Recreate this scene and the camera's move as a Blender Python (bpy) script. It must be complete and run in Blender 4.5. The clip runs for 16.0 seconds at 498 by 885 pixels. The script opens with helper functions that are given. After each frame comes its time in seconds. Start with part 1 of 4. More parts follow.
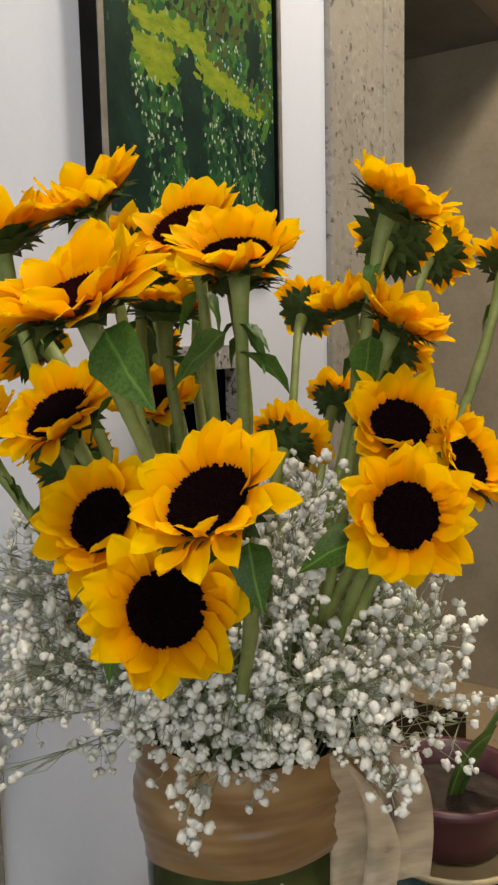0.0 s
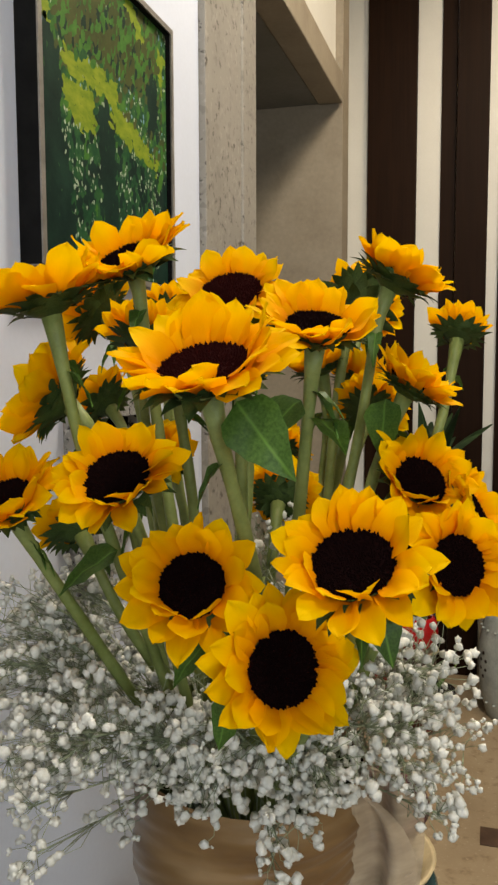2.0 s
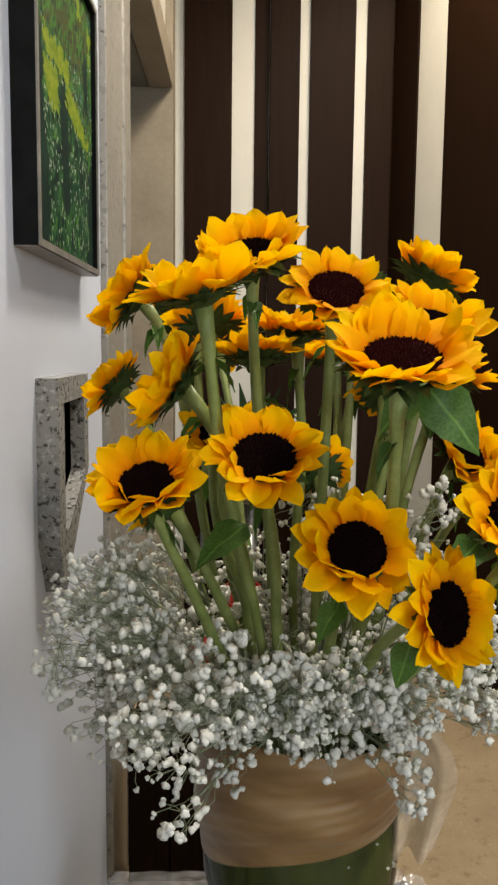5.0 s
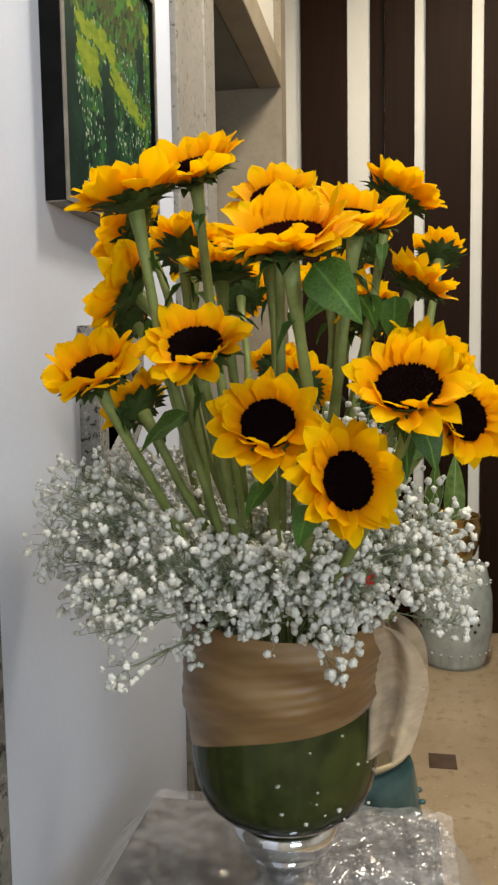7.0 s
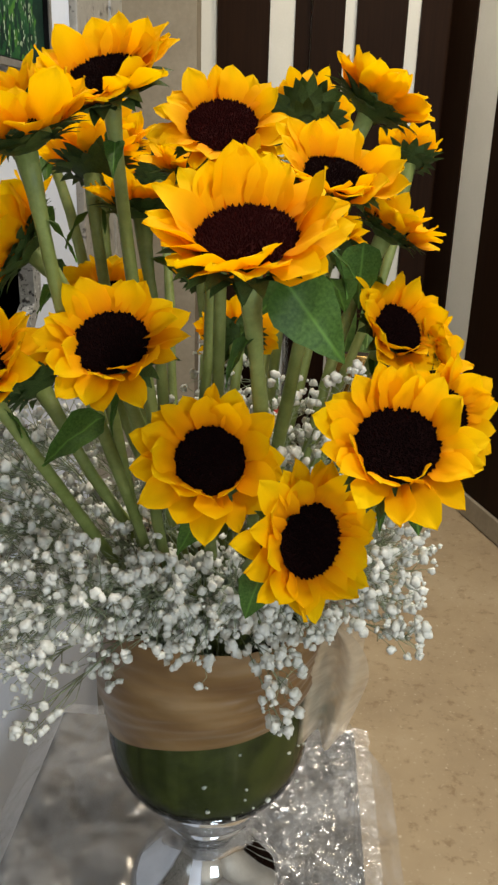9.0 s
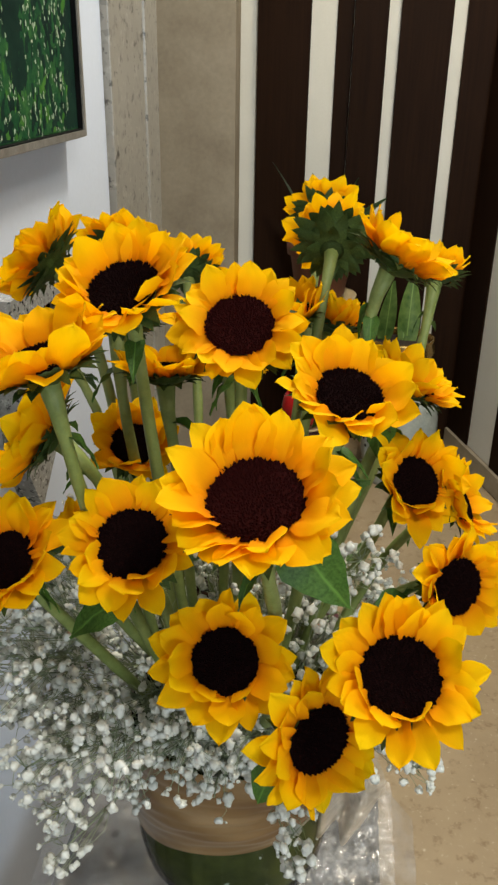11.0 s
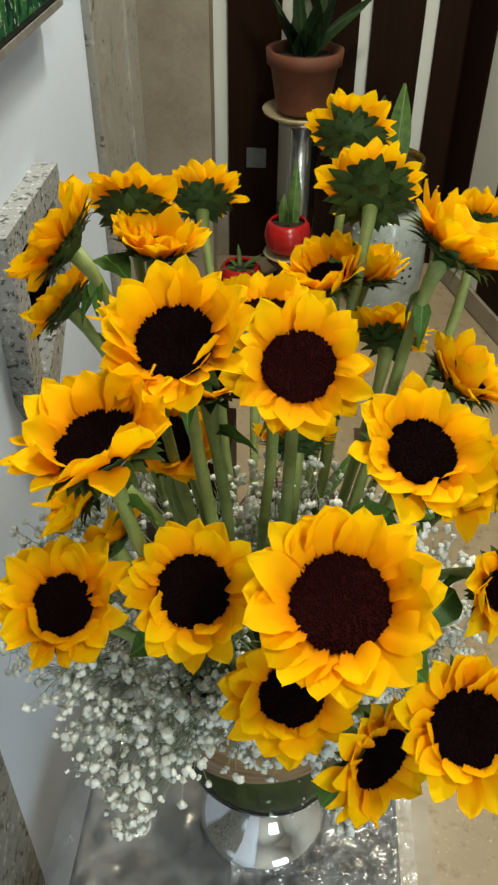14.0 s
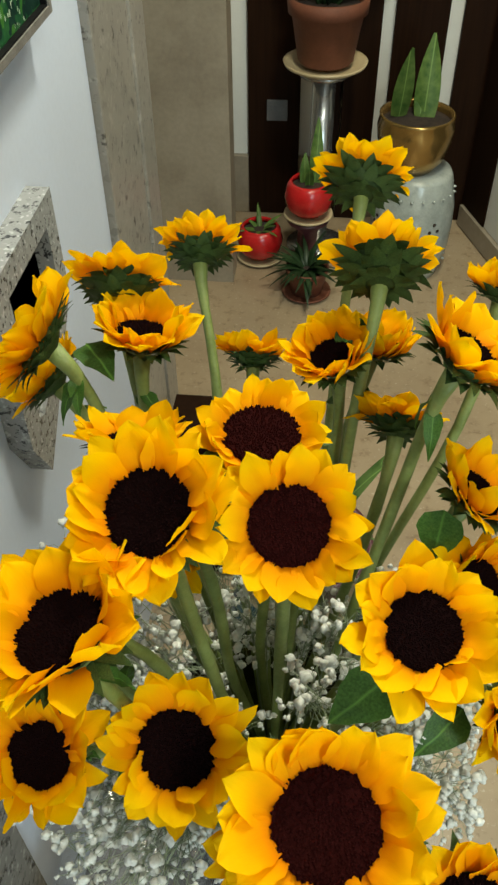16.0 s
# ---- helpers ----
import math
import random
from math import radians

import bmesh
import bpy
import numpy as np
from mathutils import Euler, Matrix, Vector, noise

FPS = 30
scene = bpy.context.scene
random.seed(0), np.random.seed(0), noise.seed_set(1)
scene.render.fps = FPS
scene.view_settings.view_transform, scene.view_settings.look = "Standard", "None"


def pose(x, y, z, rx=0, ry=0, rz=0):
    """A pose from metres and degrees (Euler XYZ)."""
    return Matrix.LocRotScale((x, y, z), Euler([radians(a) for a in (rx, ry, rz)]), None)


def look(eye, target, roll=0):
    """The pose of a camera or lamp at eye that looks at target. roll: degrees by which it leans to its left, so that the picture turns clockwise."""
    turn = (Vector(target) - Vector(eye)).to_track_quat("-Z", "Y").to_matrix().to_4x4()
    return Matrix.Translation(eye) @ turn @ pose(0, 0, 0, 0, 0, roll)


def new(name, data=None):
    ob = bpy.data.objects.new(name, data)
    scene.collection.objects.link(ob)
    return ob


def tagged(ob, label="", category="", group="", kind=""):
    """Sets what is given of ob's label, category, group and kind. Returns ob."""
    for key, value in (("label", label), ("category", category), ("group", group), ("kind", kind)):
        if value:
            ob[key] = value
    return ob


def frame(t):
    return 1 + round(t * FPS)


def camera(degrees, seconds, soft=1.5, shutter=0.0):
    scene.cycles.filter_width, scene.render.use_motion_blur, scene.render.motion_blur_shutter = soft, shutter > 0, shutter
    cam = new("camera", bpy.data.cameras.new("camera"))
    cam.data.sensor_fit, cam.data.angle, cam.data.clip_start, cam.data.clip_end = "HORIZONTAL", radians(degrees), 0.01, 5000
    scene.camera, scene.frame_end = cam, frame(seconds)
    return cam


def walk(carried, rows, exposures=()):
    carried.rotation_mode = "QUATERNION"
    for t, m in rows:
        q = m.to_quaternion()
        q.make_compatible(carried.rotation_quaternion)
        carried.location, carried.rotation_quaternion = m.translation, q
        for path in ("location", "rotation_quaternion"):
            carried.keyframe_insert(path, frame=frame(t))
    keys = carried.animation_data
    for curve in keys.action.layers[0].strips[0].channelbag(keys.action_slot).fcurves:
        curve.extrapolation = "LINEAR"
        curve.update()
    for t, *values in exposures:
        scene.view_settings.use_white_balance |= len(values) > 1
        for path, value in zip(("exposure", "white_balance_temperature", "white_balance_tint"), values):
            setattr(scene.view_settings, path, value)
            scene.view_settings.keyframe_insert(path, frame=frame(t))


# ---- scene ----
# camera and its walk
cam = camera(33.7, 16.0, soft=2.5)
LEVEL = Matrix.Rotation(radians(1.0), 4, "Y")
PATH = [
    (0, (0.07, 0.092, 1.401), (-1.01, 1.753, 1.133), -0.4),
    (0.5, (0.039, 0.086, 1.41), (-1.013, 1.765, 1.139), -0.6),
    (1, (0.021, 0.12, 1.429), (-1.053, 1.791, 1.192), 0.1),
    (1.5, (-0.058, 0.046, 1.427), (-0.895, 1.849, 1.214), 0.1),
    (2, (-0.148, -0.038, 1.43), (-0.71, 1.872, 1.237), 0.8),
    (2.5, (-0.211, -0.09, 1.436), (-0.6, 1.86, 1.221), 0.7),
    (3, (-0.228, -0.082, 1.464), (-0.645, 1.859, 1.22), 0.4),
    (3.5, (-0.321, -0.106, 1.463), (-0.558, 1.865, 1.224), 1.5),
    (4, (-0.434, -0.129, 1.453), (-0.421, 1.857, 1.223), 2.2),
    (4.5, (-0.507, -0.142, 1.449), (-0.419, 1.842, 1.215), 1.8),
    (7, (-0.24, -0.228, 1.315), (-0.603, 1.729, 1.122), 0.1),
    (7.5, (-0.241, -0.201, 1.311), (-0.59, 1.755, 1.084), 0.4),
    (8, (-0.271, -0.127, 1.372), (-0.58, 1.788, 0.883), 0.4),
    (8.5, (-0.311, -0.039, 1.443), (-0.559, 1.815, 0.735), 2.0),
    (9, (-0.308, -0.018, 1.488), (-0.405, 1.852, 0.784), 2.9),
    (9.5, (-0.291, -0.012, 1.56), (-0.468, 1.854, 0.861), 2.7),
    (12, (-0.323, 0.067, 1.736), (-0.51, 1.826, 0.803), 2.0),
    (12.5, (-0.348, 0.077, 1.763), (-0.512, 1.829, 0.811), 1.5),
    (13, (-0.38, 0.118, 1.772), (-0.46, 1.782, 0.666), 0.9),
    (13.5, (-0.385, 0.156, 1.789), (-0.439, 1.735, 0.563), 1.7),
    (14, (-0.388, 0.165, 1.841), (-0.465, 1.704, 0.567), 1.9),
    (14.5, (-0.366, 0.209, 1.9), (-0.414, 1.729, 0.601), 1.7),
    (15, (-0.374, 0.248, 1.932), (-0.42, 1.73, 0.589), 1.4),
    (15.5, (-0.382, 0.275, 1.943), (-0.471, 1.743, 0.588), 1.2),
    (16, (-0.374, 0.321, 1.921), (-0.501, 1.743, 0.52), 0.6),
]
walk(cam, [(t, LEVEL @ look(eye, target, roll)) for t, eye, target, roll in PATH], [(0.0, 0.0, 7250, 12), (2.5, 0.02, 7050, 11), (4.5, 0.15, 6900, 11), (8.5, 0.22, 6750, 9), (12.0, 0.18, 6550, 4), (16.0, 0.21, 6500, -4)])

# ---------------------------------------------------------------- world and lamps
world = bpy.data.worlds.new("world")
scene.world = world
world.use_nodes = True
world.node_tree.nodes["Background"].inputs[0].default_value = (0.9, 0.95, 1.0, 1)
world.node_tree.nodes["Background"].inputs[1].default_value = 0.10


def area_lamp(name, eye, target, size, power, colour):
    data = bpy.data.lights.new(name, "AREA")
    data.shape, data.size, data.energy, data.color = "DISK", size, power, colour
    ob = new(name, data)
    ob.matrix_world = look(eye, target)
    return ob


area_lamp("hall_lamp", (-0.02, 1.65, 3.34), (-0.02, 1.65, 0), 0.3, 45, (1.0, 0.94, 0.84))
# second lamp: unseen overhead fill, added to brighten the flowers from the front
area_lamp("flower_fill_lamp", (0.45, -0.35, 3.34), (0.3, -0.1, 0), 0.4, 31, (1.0, 0.95, 0.87))
area_lamp("passage_lamp", (0.22, 2.85, 3.34), (0.22, 2.85, 0), 0.35, 22, (1.0, 0.85, 0.64))
window_lamp = area_lamp("window_light", (1.25, -2.19, 1.75), (-0.3, 0.9, 1.2), 1.25, 44, (0.74, 0.87, 1.0))
window_lamp.data.shape = "SQUARE"
scene.view_settings.exposure = 0.0

# ---------------------------------------------------------------- materials


def material(name):
    m = bpy.data.materials.new(name)
    m.use_nodes = True
    return m, m.node_tree.nodes, m.node_tree.links, m.node_tree.nodes["Principled BSDF"]


def ramp(nodes, links, fac, stops):
    r = nodes.new("ShaderNodeValToRGB")
    e = r.color_ramp.elements
    while len(e) < len(stops):
        e.new(0.5)
    for el, (pos, c) in zip(e, stops):
        el.position, el.color = pos, (*c, 1)
    links.new(fac, r.inputs[0])
    return r.outputs[0]


def coords(nodes, kind="Object"):
    return nodes.new("ShaderNodeTexCoord").outputs[kind]


def noise_tex(nodes, links, co, scale, detail=4, rough=0.55, stretch=None):
    if stretch:
        mp = nodes.new("ShaderNodeMapping")
        mp.inputs["Scale"].default_value = stretch
        links.new(co, mp.inputs[0])
        co = mp.outputs[0]
    n = nodes.new("ShaderNodeTexNoise")
    n.inputs["Scale"].default_value, n.inputs["Detail"].default_value, n.inputs["Roughness"].default_value = scale, detail, rough
    links.new(co, n.inputs["Vector"])
    return n.outputs["Fac"]


def bump(nodes, links, bsdf, height, strength, distance=0.002):
    b = nodes.new("ShaderNodeBump")
    b.inputs["Strength"].default_value, b.inputs["Distance"].default_value = strength, distance
    links.new(height, b.inputs["Height"])
    links.new(b.outputs[0], bsdf.inputs["Normal"])


def mix_colour(nodes, links, fac, a, b, mode="MIX"):
    m = nodes.new("ShaderNodeMix")
    m.data_type, m.blend_type = "RGBA", mode
    for sock, val in ((m.inputs["Factor"], fac), (m.inputs[6], a), (m.inputs[7], b)):
        if isinstance(val, (int, float)):
            sock.default_value = val
        elif isinstance(val, tuple):
            sock.default_value = (*val, 1)
        else:
            links.new(val, sock)
    return m.outputs[2]


def simple(name, stops, scale, rough, metal=0.0, bump_strength=0.15, fine=None, kind="Object", stretch=None, specular=0.5, distance=0.002, mottle=0.18):
    """Two scales of noise through a colour ramp, with relief."""
    m, n, l, b = material(name)
    co = coords(n, kind)
    big = noise_tex(n, l, co, scale, 5, 0.6, stretch)
    colour = ramp(n, l, big, stops)
    small = noise_tex(n, l, co, fine or scale * 9, 3, 0.6, stretch)
    colour = mix_colour(n, l, mottle, colour, ramp(n, l, small, [(0.3, (0.25, 0.25, 0.25)), (0.7, (1, 1, 1))]), "MULTIPLY")
    l.new(colour, b.inputs["Base Color"])
    b.inputs["Roughness"].default_value, b.inputs["Metallic"].default_value = rough, metal
    b.inputs["Specular IOR Level"].default_value = specular
    bump(n, l, b, small, bump_strength, distance)
    return m


def petal_material():
    m, n, l, b = material("petal_yellow")
    gen = coords(n, "Generated")
    sep = n.new("ShaderNodeSeparateXYZ")
    l.new(gen, sep.inputs[0])
    along = ramp(n, l, sep.outputs[0], [(0.0, (0.72, 0.17, 0.001)), (0.28, (0.90, 0.40, 0.001)), (0.7, (0.97, 0.575, 0.002)), (1.0, (0.98, 0.635, 0.004))])
    info = n.new("ShaderNodeObjectInfo")
    tint = ramp(n, l, info.outputs["Random"], [(0.0, (0.98, 0.88, 0.8)), (0.5, (1, 0.97, 1)), (1.0, (1, 1.05, 1))])
    colour = mix_colour(n, l, 1.0, along, tint, "MULTIPLY")
    veins = noise_tex(n, l, gen, 6, 3, 0.6, (0.6, 9.0, 1.0))
    colour = mix_colour(n, l, 0.30, colour, ramp(n, l, veins, [(0.3, (0.90, 0.80, 0.5)), (0.7, (1, 1, 1))]), "MULTIPLY")
    l.new(colour, b.inputs["Base Color"])
    b.inputs["Roughness"].default_value = 0.8
    b.inputs["Specular IOR Level"].default_value = 0.12
    bump(n, l, b, veins, 0.35, 0.001)
    tr = n.new("ShaderNodeBsdfTranslucent")
    l.new(colour, tr.inputs[0])
    mx = n.new("ShaderNodeMixShader")
    mx.inputs[0].default_value = 0.44
    l.new(b.outputs[0], mx.inputs[1])
    l.new(tr.outputs[0], mx.inputs[2])
    l.new(mx.outputs[0], n["Material Output"].inputs[0])
    return m


def leaf_material(name, dark, light, rough=0.5, through_light=0.25, vein=True):
    m, n, l, b = material(name)
    co = coords(n)
    big = noise_tex(n, l, co, 28, 4)
    info = n.new("ShaderNodeObjectInfo")
    colour = ramp(n, l, big, [(0.3, dark), (0.7, light)])
    colour = mix_colour(n, l, 0.5, colour, ramp(n, l, info.outputs["Random"], [(0, (0.40, 0.45, 0.42)), (1, (1.25, 1.2, 1.1))]), "MULTIPLY")
    if vein:
        gen = coords(n, "Generated")
        sep = n.new("ShaderNodeSeparateXYZ")
        l.new(gen, sep.inputs[0])
        mid = ramp(n, l, sep.outputs[1], [(0.46, (0, 0, 0)), (0.5, (1, 1, 1)), (0.54, (0, 0, 0))])
        colour = mix_colour(n, l, mid, colour, tuple(min(1, c * 1.5) for c in light))
    l.new(colour, b.inputs["Base Color"])
    b.inputs["Roughness"].default_value = rough
    b.inputs["Specular IOR Level"].default_value = 0.25
    fine = noise_tex(n, l, co, 260, 3)
    bump(n, l, b, fine, 0.12, 0.001)
    tr = n.new("ShaderNodeBsdfTranslucent")
    l.new(colour, tr.inputs[0])
    mx = n.new("ShaderNodeMixShader")
    mx.inputs[0].default_value = through_light
    l.new(b.outputs[0], mx.inputs[1])
    l.new(tr.outputs[0], mx.inputs[2])
    l.new(mx.outputs[0], n["Material Output"].inputs[0])
    return m


def granite_material(name, base, dark, light, speck=70.0, rough=0.28, spots=0.56):
    m, n, l, b = material(name)
    co = coords(n)
    big = noise_tex(n, l, co, 4, 4)
    colour = ramp(n, l, big, [(0.3, tuple(c * 0.85 for c in base)), (0.7, base)])
    v = n.new("ShaderNodeTexVoronoi")
    v.inputs["Scale"].default_value = speck
    l.new(co, v.inputs["Vector"])
    cell = ramp(n, l, v.outputs["Color"], [(0.12, (0, 0, 0)), (0.3, (1, 1, 1))])
    patch = noise_tex(n, l, co, speck * 0.6, 3, 0.65)
    blot = ramp(n, l, patch, [(spots, (0, 0, 0)), (spots + 0.06, (0.9, 0.9, 0.9))])
    colour = mix_colour(n, l, blot, colour, dark)
    patch2 = noise_tex(n, l, co, speck * 0.8, 2, 0.6)
    colour = mix_colour(n, l, ramp(n, l, patch2, [(0.58, (0, 0, 0)), (0.7, (0.7, 0.7, 0.7))]), colour, light)
    colour = mix_colour(n, l, 0.25, colour, cell, "MULTIPLY")
    l.new(colour, b.inputs["Base Color"])
    b.inputs["Roughness"].default_value = rough
    bump(n, l, b, patch, 0.05, 0.001)
    return m


def floor_material():
    m, n, l, b = material("beige_marble_floor")
    co = coords(n)
    cloud = noise_tex(n, l, co, 2.2, 5, 0.6)
    colour = ramp(n, l, cloud, [(0.3, (0.27, 0.20, 0.125)), (0.55, (0.345, 0.262, 0.165)), (0.75, (0.40, 0.315, 0.21))])
    spots = noise_tex(n, l, co, 22, 5, 0.7)
    colour = mix_colour(n, l, ramp(n, l, spots, [(0.54, (0, 0, 0)), (0.66, (0.75, 0.75, 0.75))]), colour, (0.20, 0.135, 0.075))
    fine = noise_tex(n, l, co, 90, 3, 0.6)
    colour = mix_colour(n, l, ramp(n, l, fine, [(0.62, (0, 0, 0)), (0.72, (0.6, 0.6, 0.6))]), colour, (0.60, 0.52, 0.40))
    l.new(colour, b.inputs["Base Color"])
    b.inputs["Roughness"].default_value = 0.3
    bump(n, l, b, spots, 0.04, 0.001)
    return m


def wood_material():
    m, n, l, b = material("dark_stained_wood")
    co = coords(n)
    grain = noise_tex(n, l, co, 5, 6, 0.65, (14, 14, 0.5))
    colour = ramp(n, l, grain, [(0.3, (0.0095, 0.0042, 0.0020)), (0.7, (0.0175, 0.0078, 0.0037))])
    info = n.new("ShaderNodeObjectInfo")
    colour = mix_colour(n, l, 1.0, colour, ramp(n, l, info.outputs["Random"], [(0, (0.8, 0.8, 0.8)), (1, (1.2, 1.15, 1.1))]), "MULTIPLY")
    l.new(colour, b.inputs["Base Color"])
    b.inputs["Roughness"].default_value = 0.5
    b.inputs["Specular IOR Level"].default_value = 0.06
    bump(n, l, b, grain, 0.04, 0.001)
    return m


def canvas_material(name, stops, scale, specks=0.0, stretch=None):
    m, n, l, b = material(name)
    co = coords(n)
    a = noise_tex(n, l, co, scale, 4, 0.7, stretch)
    colour = ramp(n, l, a, stops)
    if specks:
        d = noise_tex(n, l, co, 55, 3, 0.7, (1, 1.4, 0.8))
        colour = mix_colour(n, l, ramp(n, l, d, [(specks, (0, 0, 0)), (specks + 0.05, (0.8, 0.8, 0.8))]), colour, (0.55, 0.6, 0.45))
    l.new(colour, b.inputs["Base Color"])
    b.inputs["Roughness"].default_value = 0.6
    b.inputs["Specular IOR Level"].default_value = 0.10
    bump(n, l, b, a, 0.25, 0.001)
    return m


def plastic_sheet_material(name, relief, gloss):
    m, n, l, b = material(name)
    co = coords(n)
    crease = noise_tex(n, l, co, 20, 6, 0.7)
    v = n.new("ShaderNodeTexVoronoi")
    v.inputs["Scale"].default_value = 150
    l.new(co, v.inputs["Vector"])
    add = n.new("ShaderNodeMath")
    add.operation = "MULTIPLY_ADD"
    add.inputs[1].default_value = 0.5
    l.new(v.outputs["Distance"], add.inputs[0])
    l.new(crease, add.inputs[2])
    b.inputs["Base Color"].default_value = (0.75, 0.76, 0.78, 1)
    b.inputs["Roughness"].default_value = 0.35
    wrinkle = n.new("ShaderNodeBump")
    wrinkle.inputs["Strength"].default_value, wrinkle.inputs["Distance"].default_value = 0.7, relief
    l.new(add.outputs[0], wrinkle.inputs["Height"])
    shine = n.new("ShaderNodeBsdfGlossy")
    shine.inputs["Roughness"].default_value = gloss
    l.new(wrinkle.outputs[0], shine.inputs["Normal"])
    tr = n.new("ShaderNodeBsdfTransparent")
    tr.inputs[0].default_value = (0.96, 0.96, 0.96, 1)
    fr = n.new("ShaderNodeFresnel")
    fr.inputs[0].default_value = 1.95
    clear = n.new("ShaderNodeMixShader")
    l.new(fr.outputs[0], clear.inputs[0])
    l.new(tr.outputs[0], clear.inputs[1])
    l.new(shine.outputs[0], clear.inputs[2])
    mx = n.new("ShaderNodeMixShader")
    l.new(ramp(n, l, crease, [(0.42, (0.07, 0.07, 0.07)), (0.75, (0.30, 0.30, 0.30))]), mx.inputs[0])
    l.new(clear.outputs[0], mx.inputs[1])
    l.new(b.outputs[0], mx.inputs[2])
    l.new(mx.outputs[0], n["Material Output"].inputs[0])
    return m


def organza_material(name, light, clear, stops=((0.3, (0.17, 0.080, 0.022)), (0.5, (0.26, 0.140, 0.045)), (0.7, (0.38, 0.235, 0.105))), stretch=(1, 1, 4)):
    m, n, l, b = material(name)
    co = coords(n)
    fold = noise_tex(n, l, co, 7, 3, 0.5, stretch)
    colour = ramp(n, l, fold, [(p, tuple(min(0.9, v * light) for v in c)) for p, c in stops])
    l.new(colour, b.inputs["Base Color"])
    b.inputs["Roughness"].default_value = 0.45
    b.inputs["Sheen Weight"].default_value = 0.25
    bump(n, l, b, fold, 0.25, 0.003)
    tr = n.new("ShaderNodeBsdfTransparent")
    mx = n.new("ShaderNodeMixShader")
    weave = noise_tex(n, l, co, 14, 3, 0.6, (1, 1, 3))
    l.new(ramp(n, l, weave, [(0.35, (clear * 0.3,) * 3), (0.7, (clear,) * 3)]), mx.inputs[0])
    l.new(b.outputs[0], mx.inputs[1])
    l.new(tr.outputs[0], mx.inputs[2])
    l.new(mx.outputs[0], n["Material Output"].inputs[0])
    return m


def glass_material():
    """Thin clear glass: what lies behind shows through, with a sheen towards the edges."""
    m, n, l, b = material("clear_glass")
    tr = n.new("ShaderNodeBsdfTransparent")
    tr.inputs[0].default_value = (0.94, 0.97, 0.94, 1)
    gl = n.new("ShaderNodeBsdfGlossy")
    gl.inputs["Roughness"].default_value = 0.03
    fr = n.new("ShaderNodeFresnel")
    fr.inputs[0].default_value = 1.28
    mx = n.new("ShaderNodeMixShader")
    l.new(fr.outputs[0], mx.inputs[0])
    l.new(tr.outputs[0], mx.inputs[1])
    l.new(gl.outputs[0], mx.inputs[2])
    l.new(mx.outputs[0], n["Material Output"].inputs[0])
    return m


PETAL = petal_material()
DISC = simple("dark_florets", [(0.3, (0.0030, 0.0010, 0.0010)), (0.7, (0.009, 0.0025, 0.0025))], 60, 0.95, 0, 0.4, specular=0.03)
DISC_HEART = simple("maroon_florets", [(0.3, (0.010, 0.0016, 0.0014)), (0.7, (0.030, 0.0045, 0.0040))], 60, 0.95, 0, 0.4, specular=0.03)
SEPAL = leaf_material("sepal_green", (0.020, 0.042, 0.009), (0.075, 0.125, 0.032), 0.6, 0.12, False)
LEAF = leaf_material("leaf_green", (0.034, 0.085, 0.011), (0.080, 0.165, 0.028), 0.45, 0.2)
STEM = simple("stem_green", [(0.3, (0.135, 0.175, 0.036)), (0.7, (0.25, 0.30, 0.090))], 30, 0.55, 0, 0.3)
TWIG = simple("twig_green", [(0.3, (0.24, 0.28, 0.16)), (0.7, (0.36, 0.41, 0.27))], 40, 0.6)
BLOOM = simple("white_blossom", [(0.3, (0.58, 0.575, 0.50)), (0.7, (0.79, 0.785, 0.73))], 160, 0.7, 0, 0.3, mottle=0.08)
WALL = simple("white_wall_paint", [(0.3, (0.545, 0.59, 0.69)), (0.7, (0.58, 0.625, 0.725))], 3, 0.6, 0, 0.03, 90, mottle=0.05)
CEILING = simple("white_ceiling_paint", [(0.3, (0.76, 0.76, 0.74)), (0.7, (0.8, 0.8, 0.78))], 3, 0.7, 0, 0.1, 120)
CREAM = simple("cream_wall_paint", [(0.3, (0.62, 0.61, 0.56)), (0.7, (0.68, 0.67, 0.62))], 3, 0.5, 0, 0.05, 120, mottle=0.06)
GRANITE = granite_material("grey_granite", (0.30, 0.278, 0.24), (0.060, 0.052, 0.043), (0.38, 0.355, 0.315), 75, 0.3, 0.595)
SPECKLED = granite_material("speckled_granite", (0.30, 0.30, 0.29), (0.02, 0.02, 0.02), (0.58, 0.58, 0.56), 150, 0.25)
DARK_GRANITE = granite_material("dark_grey_granite", (0.22, 0.21, 0.19), (0.05, 0.045, 0.04), (0.42, 0.40, 0.37), 75, 0.22)
STONE = simple("brown_stone", [(0.25, (0.22, 0.18, 0.13)), (0.5, (0.29, 0.245, 0.18)), (0.8, (0.34, 0.29, 0.22))], 6, 0.45, 0, 0.1, 60)
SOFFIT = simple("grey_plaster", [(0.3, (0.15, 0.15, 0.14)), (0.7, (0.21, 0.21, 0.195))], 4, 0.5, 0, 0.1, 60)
FLOOR = floor_material()
INSET = simple("brown_marble_inset", [(0.3, (0.05, 0.028, 0.018)), (0.7, (0.10, 0.058, 0.038))], 18, 0.3)
WOOD = wood_material()
FRAME_BLACK = simple("black_lacquer", [(0.3, (0.004, 0.004, 0.004)), (0.7, (0.009, 0.009, 0.009))], 20, 0.6, specular=0.08)
FRAME_SILVER = simple("silver_wood", [(0.3, (0.17, 0.155, 0.135)), (0.7, (0.28, 0.26, 0.23))], 40, 0.4, 0.2)
